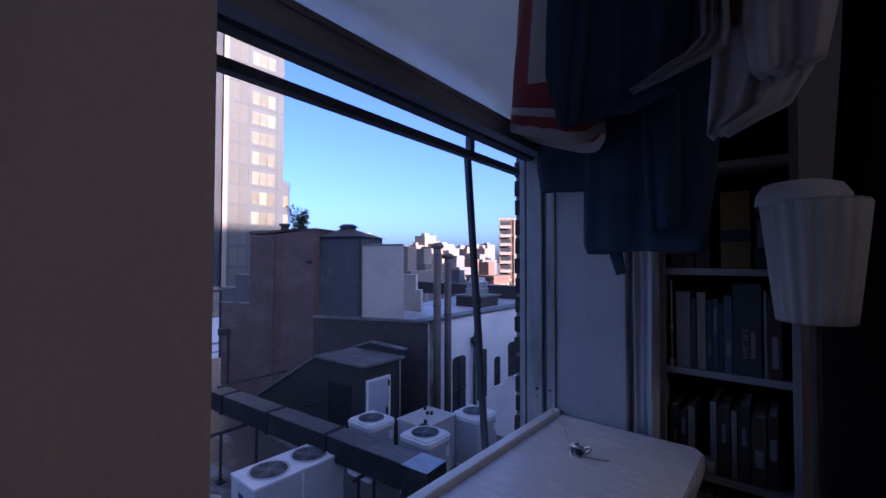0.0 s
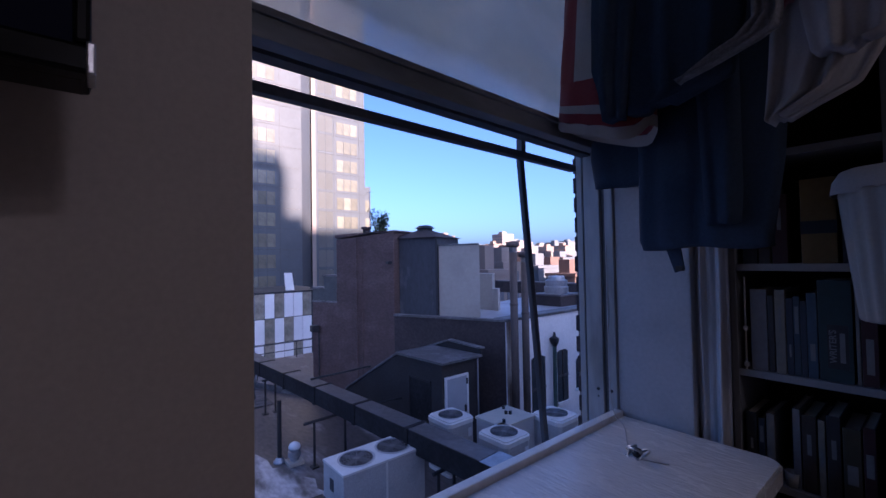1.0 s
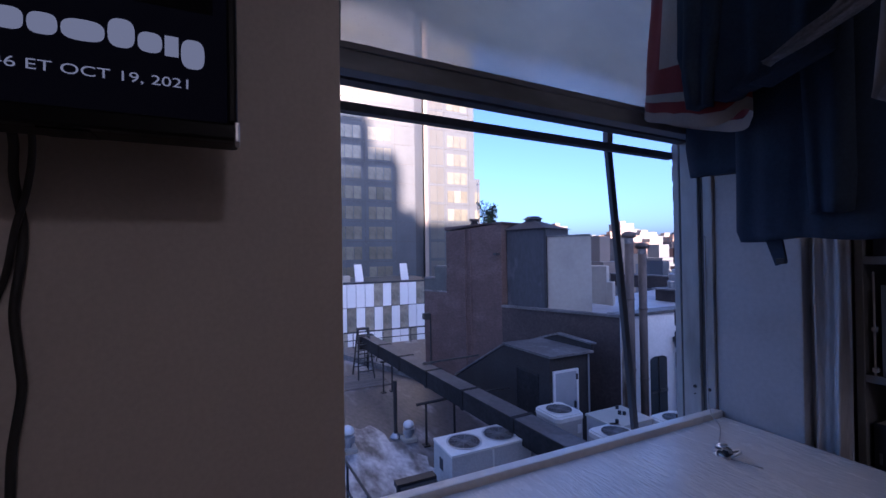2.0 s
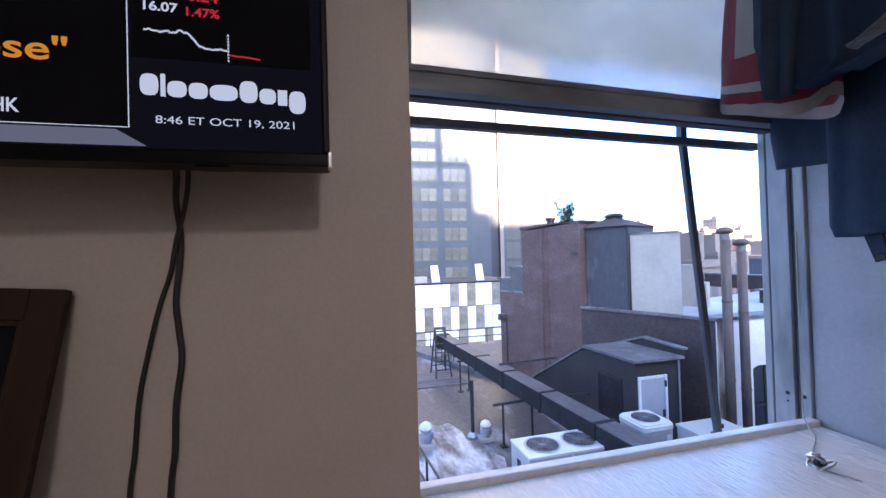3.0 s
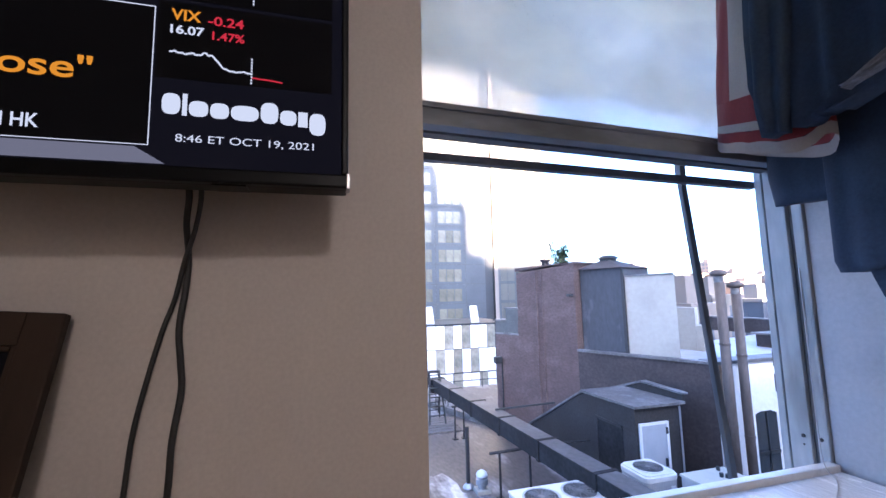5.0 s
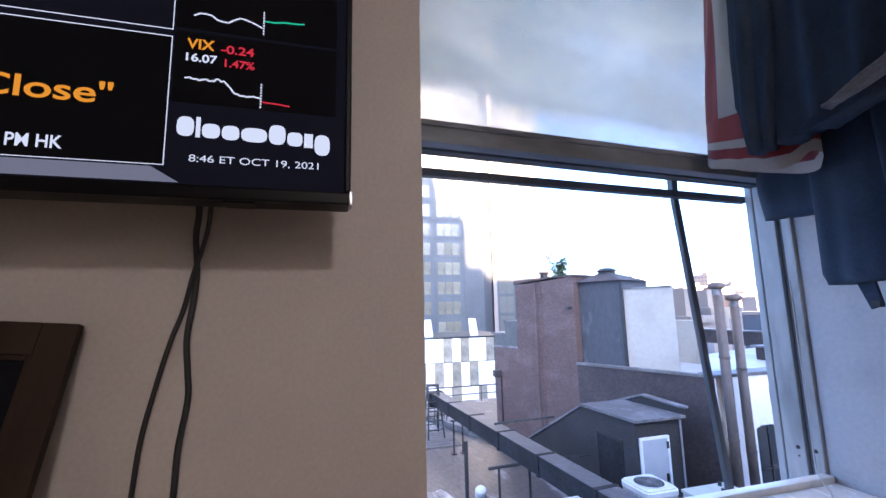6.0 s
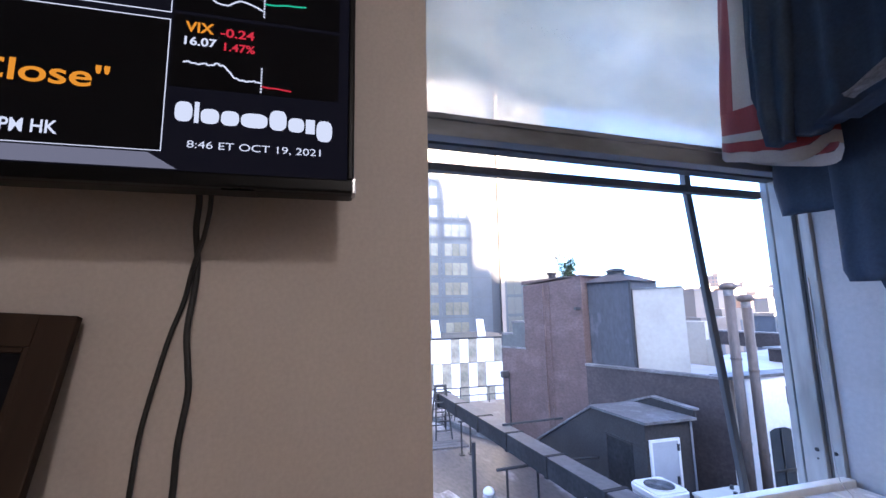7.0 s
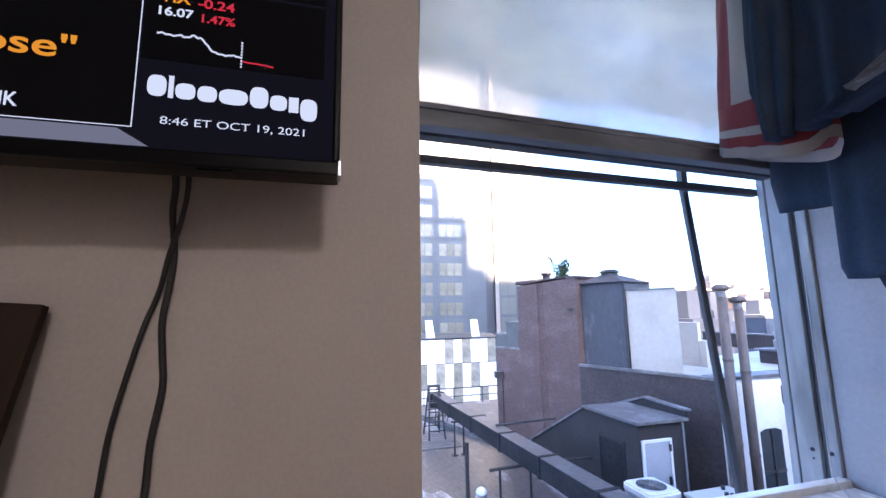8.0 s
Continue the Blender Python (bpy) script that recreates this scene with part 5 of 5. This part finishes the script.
# ---- hanging clothes ----
def garment(name, rows, y, depth, mat, label, folds=4, amp=0.012, parent=None, category="clothing", seed=1, cols=28, hem=0.006):
    """Hung cloth between rows of (z, left x, right x), front and back, with folds that deepen downwards."""
    rnd = random.Random(seed)
    ph, ph2 = rnd.uniform(0, 6), rnd.uniform(0, 6)
    fine = []
    for (z0, a0, b0), (z1, a1, b1) in zip(rows, rows[1:]):
        n = max(2, int(abs(z0 - z1) / 0.02))
        fine += [(z0 + (z1 - z0) * k / n, a0 + (a1 - a0) * k / n, b0 + (b1 - b0) * k / n) for k in range(n)]
    fine.append(rows[-1])
    bm = bmesh.new()
    sheets = []
    for sgn in (-1, 1):
        grid = []
        for i, (z, a, b) in enumerate(fine):
            v = i / (len(fine) - 1)
            row = []
            for j in range(cols + 1):
                u = j / cols
                edge = math.sqrt(max(1 - (2 * u - 1) ** 4, 0))
                f = amp * (0.4 + 0.6 * v) * (math.sin(folds * 6.28 * u + ph + 1.3 * v) + 0.5 * math.sin(folds * 11.3 * u + ph2 - 2 * v))
                nz = noise.noise(Vector((u * 5 + seed, v * 6, seed))) * amp
                zz = z + (hem * math.sin(9 * u + ph) if i == len(fine) - 1 else 0)
                row.append(bm.verts.new((a + (b - a) * u, y + sgn * depth / 2 * edge + (f + nz) * edge, zz)))
            grid.append(row)
        sheets.append(grid)
        for r0, r1 in zip(grid, grid[1:]):
            for j in range(cols):
                bm.faces.new((r0[j], r0[j + 1], r1[j + 1], r1[j]))
    f, b = sheets
    for k in (0, -1):
        for j in range(cols):
            bm.faces.new((f[k][j], f[k][j + 1], b[k][j + 1], b[k][j]))
    bmesh.ops.remove_doubles(bm, verts=bm.verts[:], dist=0.0004)
    bmesh.ops.recalc_face_normals(bm, faces=bm.faces[:])
    if parent:
        return part(name, bm, mat, parent, label, smooth=True)
    return solid(name, bm, mat, label, category, "hanging clothes", smooth=True)


rod = thing("clothes_rail", (0.4, 0.92, 2.4), "dark metal clothes rail fixed under the ceiling", "clothes rail")
part("rod", cyl((-0.62, 0, 0), (1.6, 0, 0), 0.014, seg=12), M_DARKMETAL, rod)
for x in (-0.5, 1.4):
    part("hanger_strap", cyl((x, 0, 0), (x, 0, 0.35), 0.008, seg=8), M_DARKMETAL, rod)

garment("black_jacket", [(2.38, -0.22, 0.10), (2.0, -0.25, 0.12), (1.74, -0.262, 0.12), (1.655, -0.250, 0.10)], 1.0, 0.05, M_BLACKCLOTH, "black cloth jacket hanging beside the window", 3, 0.006, seed=3, hem=0.002)
coat = thing("black_coat", (0.0, 0.0, 0.0), "long black coat hanging from the clothes rail", "clothing", "hanging clothes")
garment("body", [(2.38, -0.10, 0.20), (1.95, -0.105, 0.21), (1.66, -0.105, 0.19), (1.502, -0.107, 0.168), (1.480, -0.098, 0.168)], 0.955, 0.05, M_BLACKCLOTH, "", 3, 0.004, parent=coat, seed=5, hem=0.004)
garment("sleeve", [(2.30, 0.03, 0.13), (1.9, 0.04, 0.125), (1.60, 0.05, 0.125), (1.53, 0.055, 0.12)], 0.925, 0.05, M_BLACKCLOTH, "", 1, 0.006, parent=coat, seed=6, hem=0.002, cols=16)
shirt = thing("dark_shirt", (0.0, 0.0, 0.0), "dark navy shirt hanging from the clothes rail", "clothing", "hanging clothes")
garment("body", [(2.38, -0.12, 0.16), (2.02, -0.138, 0.18), (1.90, -0.140, 0.17), (1.80, -0.112, 0.15), (1.775, -0.075, 0.05)], 0.80, 0.045, M_BLACKCLOTH, "", 4, 0.006, parent=shirt, seed=8, hem=0.006)
garment("sleeve", [(2.32, -0.08, 0.0), (2.0, -0.098, -0.015), (1.84, -0.106, -0.035), (1.765, -0.094, -0.045)], 0.775, 0.04, M_BLACKCLOTH, "", 1, 0.006, parent=shirt, seed=9, hem=0.003, cols=16)
strap = thing("coat_strap", (-0.024, 0.945, 1.452), "black webbing strap with a metal buckle hanging from the coat", "strap")
part("webbing", prism([(-0.02, 0.045), (0.014, 0.045), (0.024, -0.02), (0.004, -0.028)], -0.004, 0.004, "y"), M_BLACKCLOTH, strap)
part("buckle", box(0.006, -0.007, -0.024, 0.022, 0.007, -0.012, 0.002), M_DARKMETAL, strap, "small metal buckle")

# sleeve of a white and red jersey
js = thing("striped_jersey", (-0.15, 0.86, 1.75), "white jersey sleeve with red bands hanging by the window", "clothing", "hanging clothes")


def sleeve(name, z0, z1, mat, a0=0.0, a1=6.2832, grow=1.0, wave=0.0):
    """A stretch of the sleeve; its open end is cut at a slant and crumpled."""
    bm = bmesh.new()
    n, rows = 40, 8
    grid = []
    for i in range(rows + 1):
        v = z0 + (z1 - z0) * i / rows
        row = []
        for j in range(n + 1):
            a = a0 + (a1 - a0) * j / n
            r = grow * (1 + 0.035 * math.sin(5 * a + 9 * v) + 0.02 * math.sin(11 * a - 14 * v))
            x = 0.122 * r * math.cos(a) * (1 - 0.22 * min(v / 0.45, 1))
            slant = -0.36 * (x + 0.12) * max(0, 1 - v / 0.25)
            lift = (0.022 * max(0, -math.cos(a)) ** 6 + 0.05 * max(0, math.cos(a)) ** 6) * max(0, 1 - v / 0.3)
            wz = lift + wave * math.sin(13 * a) * (1 if i == rows else 0)
            row.append(bm.verts.new((x + 0.045 * v + 0.005, 0.068 * r * math.sin(a), 0.045 + v + slant + wz)))
        grid.append(row)
    for r0, r1 in zip(grid, grid[1:]):
        for j in range(n):
            bm.faces.new((r0[j], r0[j + 1], r1[j + 1], r1[j]))
    bmesh.ops.remove_doubles(bm, verts=bm.verts[:], dist=0.0005)
    return part(name, bm, mat, js, smooth=True)


sleeve("cuff", 0.0, 0.022, M_WHITECLOTH, wave=0.002)
sleeve("red_stripe", 0.022, 0.044, M_REDCLOTH, grow=0.995, wave=0.0015)
sleeve("white_stripe", 0.044, 0.062, M_WHITECLOTH, grow=0.99)
sleeve("red_band", 0.062, 0.115, M_REDCLOTH, grow=0.985)
sleeve("white_panel", 0.115, 0.62, M_WHITECLOTH, 4.3, 9.1, 0.98)
sleeve("red_edge", 0.115, 0.62, M_REDCLOTH, 2.817, 4.3, 0.985)
# black tube puts the shade inside the open sleeve into colour
sleeve("dark_hollow", 0.03, 0.2, M_BLACKCLOTH, grow=0.9)

garment("white_shirt", [(2.38, 0.22, 0.40), (1.95, 0.205, 0.365), (1.80, 0.195, 0.350), (1.735, 0.19, 0.315), (1.70, 0.189, 0.225)], 0.82, 0.05, M_WHITECLOTH, "white cotton shirt hanging from the clothes rail", 3, 0.010, seed=12, hem=0.003)
garment("pale_shirt", [(2.38, 0.26, 0.44), (2.0, 0.255, 0.40), (1.86, 0.25, 0.372), (1.782, 0.262, 0.358), (1.772, 0.27, 0.33)], 0.76, 0.04, M_WHITECLOTH, "pale cotton shirt hanging in front of the white shirt", 2, 0.008, seed=15, hem=0.003)
garment("crumpled_cloth", [(2.38, 0.192, 0.234), (1.919, 0.192, 0.234), (1.861, 0.191, 0.235), (1.835, 0.160, 0.233), (1.823, 0.125, 0.209), (1.811, 0.103, 0.168), (1.801, 0.087, 0.132), (1.792, 0.069, 0.085)], 0.74, 0.012, M_GREYCLOTH, "grey-white crumpled cloth hanging between dark clothes", 3, 0.007, seed=18, hem=0.004)
garment("red_shirt", [(2.38, 0.18, 0.26), (2.0, 0.18, 0.245), (1.885, 0.185, 0.24)], 0.79, 0.03, M_REDCLOTH, "red shirt half hidden among the hanging clothes", 2, 0.006, seed=22, hem=0.003)
# added near-black sheet that keeps the dim area beside the bookcase dark
garment("dark_fill_cloth", [(2.38, 0.42, 0.85), (1.9, 0.40, 0.88), (1.3, 0.36, 0.90), (0.7, 0.35, 0.90)], 1.13, 0.06, M_DARKFILL, "dark hanging sheet added to keep the area beside the bookcase dark", 4, 0.012, seed=25)

# curtain in the gap between wall and bookcase
garment("curtain", [(2.5, -0.046, 0.034), (1.6, -0.046, 0.033), (1.2, -0.048, 0.032), (0.9, -0.052, 0.030), (0.6, -0.052, 0.030)], 1.135, 0.016, M_CURTAIN, "grey curtain gathered in narrow vertical folds", 2, 0.012, category="curtain", seed=31, cols=56)
solid("curtain_rail", cyl((-0.044, 1.135, 2.51), (0.25, 1.135, 2.51), 0.010, seg=10), M_DARKMETAL, "thin dark curtain rail", "curtain rail")

# ---- bookcase and books ----
bc = thing("bookcase", (0.172, 1.31, 0.0), "white laminate bookcase filled with books", "bookcase")
X0b, X1b = -0.152, 0.155
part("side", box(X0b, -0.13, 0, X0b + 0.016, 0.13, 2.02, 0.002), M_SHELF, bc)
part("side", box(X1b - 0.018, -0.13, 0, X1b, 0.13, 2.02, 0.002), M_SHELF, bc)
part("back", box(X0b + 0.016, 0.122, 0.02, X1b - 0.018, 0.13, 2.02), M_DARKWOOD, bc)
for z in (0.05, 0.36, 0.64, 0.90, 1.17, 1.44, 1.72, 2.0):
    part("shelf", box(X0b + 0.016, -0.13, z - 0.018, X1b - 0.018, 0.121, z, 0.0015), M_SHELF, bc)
BOOKS = [(0.20, 0.20, 0.21), (0.03, 0.03, 0.034), (0.26, 0.24, 0.19), (0.02, 0.033, 0.055), (0.03, 0.055, 0.08), (0.06, 0.10, 0.14), (0.018, 0.048, 0.055), (0.05, 0.018, 0.022), (0.05, 0.035, 0.028), (0.24, 0.23, 0.21), (0.06, 0.052, 0.03)]
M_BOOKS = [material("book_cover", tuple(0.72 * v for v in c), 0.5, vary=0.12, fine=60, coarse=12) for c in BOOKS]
M_PAGES = material("book_pages", (0.55, 0.51, 0.43), 0.9, vary=0.08, fine=300, stretch=(1, 1, 0.05))
M_INK = material("spine_print", (0.17, 0.17, 0.165), 0.6)


def book(x, wide, z, tall, deep, col, lean=0.0, bars=1, label=""):
    b = thing("book", (x + wide / 2, 1.19, z), label or "closed book standing upright on the bookcase shelf", "book", "shelf books")
    b.rotation_euler = (0, radians(lean), 0)
    c = box(-wide / 2, 0.0, 0, wide / 2, 0.004, tall, 0.001)
    part("spine", c, M_BOOKS[col], b)
    part("cover", box(-wide / 2, 0.004, 0, -wide / 2 + 0.002, deep, tall), M_BOOKS[col], b)
    part("cover", box(wide / 2 - 0.002, 0.004, 0, wide / 2, deep, tall), M_BOOKS[col], b)
    part("page_block", box(-wide / 2 + 0.002, 0.004, 0.003, wide / 2 - 0.002, deep - 0.004, tall - 0.003), M_PAGES, b)
    for k in range(bars):
        lo, ln, ww = 0.12 + 0.5 * ((x * 613.7) % 1), 0.12 + 0.25 * ((x * 337.1) % 1), 0.12 + 0.2 * ((x * 911.3) % 1)
        part("spine_mark", box(-wide * ww, -0.0006, tall * lo, wide * ww, 0.0, tall * (lo + ln)), M_INK, b)
    return b


rnd = random.Random(40)
# shelf with the tall dark books
for x, wd, tall, col, n in ((0.062, 0.034, 0.205, 0, 0), (0.098, 0.012, 0.19, 1, 0), (0.112, 0.020, 0.205, 2, 1), (0.134, 0.013, 0.185, 3, 1), (0.148, 0.012, 0.19, 4, 1), (0.161, 0.011, 0.18, 3, 0), (0.173, 0.018, 0.20, 5, 1), (0.256, 0.006, 0.215, 9, 0), (0.264, 0.026, 0.21, 7, 1)):
    book(x, wd, 1.17, tall, 0.17, col, 0, n)
wm = book(0.193, 0.058, 1.17, 0.232, 0.19, 6, 0, 0, "thick teal reference book with white spine lettering")
part("spine_block", box(-0.014, -0.001, 0.03, 0.022, 0.0, 0.13), M_BOOKS[1], wm)
letters("WRITER'S", 0.017, 0.076, (0.001, -0.0016, 0.042), M_INK, wm, turn=Matrix(((0, 0, -1), (1, 0, 0), (0, 1, 0))), bold=0.0004)
part("spine_bar", box(0.007, -0.0016, 0.045, 0.016, -0.001, 0.112), M_INK, wm)
clip = thing("shelf_clip", (0.052, 1.185, 1.17), "thin upright metal shelf support with pale clips", "shelf support")
part("rod", cyl((0, 0, 0), (0, 0, 0.235), 0.0025, seg=6), M_CHROME, clip)
for z in (0.008, 0.10):
    part("clip", box(-0.004, -0.006, z, 0.006, 0.004, z + 0.01, 0.001), M_WHITECLOTH, clip)
x = 0.045
for wd, tall, col, lean, n in ((0.022, 0.16, 1, 0, 1), (0.014, 0.15, 3, 0, 1), (0.016, 0.165, 9, 0, 1), (0.03, 0.0, 0, 0, 0), (0.014, 0.19, 0, 0, 0), (0.026, 0.18, 8, 0, 1), (0.012, 0.175, 2, 0, 1), (0.024, 0.19, 1, 0, 1), (0.03, 0.17, 10, 0, 1), (0.02, 0.18, 7, 0, 1)):
    if tall:
        book(x, wd, 0.90, tall, 0.16, col, lean, n)
    x += wd + 0.003
x = 0.045
for k in range(12):
    wd, tall = rnd.uniform(0.012, 0.026), rnd.uniform(0.16, 0.22)
    if x + wd < 0.305:
        book(x, wd, 0.64, tall, 0.16, rnd.randrange(11), 0, 1)
    x += wd + 0.002
yb = thing("ochre_box", (0.20, 1.22, 1.44), "ochre cardboard box with a dark band on the shelf", "box")
part("carton", box(-0.032, -0.03, 0, 0.032, 0.08, 0.2, 0.002), material("ochre_card", (0.15, 0.10, 0.035), 0.7, vary=0.1), yb)
part("band", box(-0.0325, -0.031, 0.07, 0.0325, -0.03, 0.10), M_BOOKS[3], yb)
for k, (x, wd, tall, col) in enumerate(((0.05, 0.03, 0.18, 1), (0.084, 0.024, 0.2, 8), (0.112, 0.03, 0.17, 7), (0.24, 0.024, 0.2, 3), (0.268, 0.024, 0.19, 1))):
    book(x, wd, 1.44, tall, 0.16, col)
cup = thing("small_white_cup", (0.135, 1.2, 0.90), "small white cup on the lower shelf", "cup")
part("body", lathe([(0.001, 0.0), (0.014, 0.0), (0.017, 0.035), (0.016, 0.035), (0.013, 0.003)], 18, (0, 0, 0)), M_SHADE, cup, smooth=True)

# ribbed lampshade on a stand
lp = thing("floor_lamp", (0.345, 0.98, 0.0), "floor lamp with a white ribbed shade, switched off", "floor lamp")
part("base", lathe([(0.001, 0.02), (0.11, 0.02), (0.12, 0.008), (0.12, 0.0)], 28), M_DARKMETAL, lp)
part("pole", cyl((0, 0, 0.01), (0, 0, 1.38), 0.009, seg=10), M_DARKMETAL, lp)
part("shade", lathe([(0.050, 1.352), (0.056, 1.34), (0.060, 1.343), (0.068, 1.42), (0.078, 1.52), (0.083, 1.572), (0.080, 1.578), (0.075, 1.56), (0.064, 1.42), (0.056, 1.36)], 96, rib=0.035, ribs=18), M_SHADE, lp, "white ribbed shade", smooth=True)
part("cloth_cover", lathe([(0.077, 1.57), (0.074, 1.592), (0.062, 1.612), (0.045, 1.618), (0.02, 1.612), (0.001, 1.61)], 32, (-0.02, 0.0, 0.0), rib=0.05, ribs=5), M_WHITECLOTH, lp, "white cloth laid over the shade", smooth=True)

# small things on the ledge
LEDGE = 0.996
tk = thing("metal_trinket", (-0.09, 0.862, LEDGE), "small tangle of silver metal rings on the ledge", "trinket")
tk.scale = (1.35, 1.35, 1.35)
for k, (a, b, r) in enumerate(((0, 0, 0.011), (0.012, 0.008, 0.009), (-0.010, 0.009, 0.008), (0.006, -0.009, 0.010))):
    pts = [(a + r * math.cos(t * 0.698), b + r * math.sin(t * 0.698) * 0.8, 0.004 + 0.004 * k + 0.006 * math.sin(t * 0.698 + k)) for t in range(10)]
    part("ring", tube(pts, 0.0022, 6), M_CHROME, tk, smooth=True)
part("tag", box(-0.016, -0.004, 0.0, 0.004, 0.008, 0.003, 0.001), M_CHROME, tk)
part("stone", lathe([(0.001, 0), (0.007, 0.002), (0.009, 0.008), (0.006, 0.014), (0.001, 0.016)], 10, (0.004, 0.002, 0.001)), M_DARKMETAL, tk)
solid("pull_cord", tube([(-0.275, 1.094, 1.5), (-0.273, 1.09, 1.25), (-0.262, 1.075, 1.06), (-0.235, 1.045, 1.012), (-0.19, 1.01, LEDGE + 0.0025), (-0.13, 0.91, LEDGE + 0.002), (-0.09, 0.862, LEDGE + 0.002), (-0.05, 0.868, LEDGE + 0.002), (-0.02, 0.88, LEDGE + 0.002)], 0.0013, 6), M_WHITECLOTH, "thin pale pull cord lying from window to ledge", "cord", smooth=True)
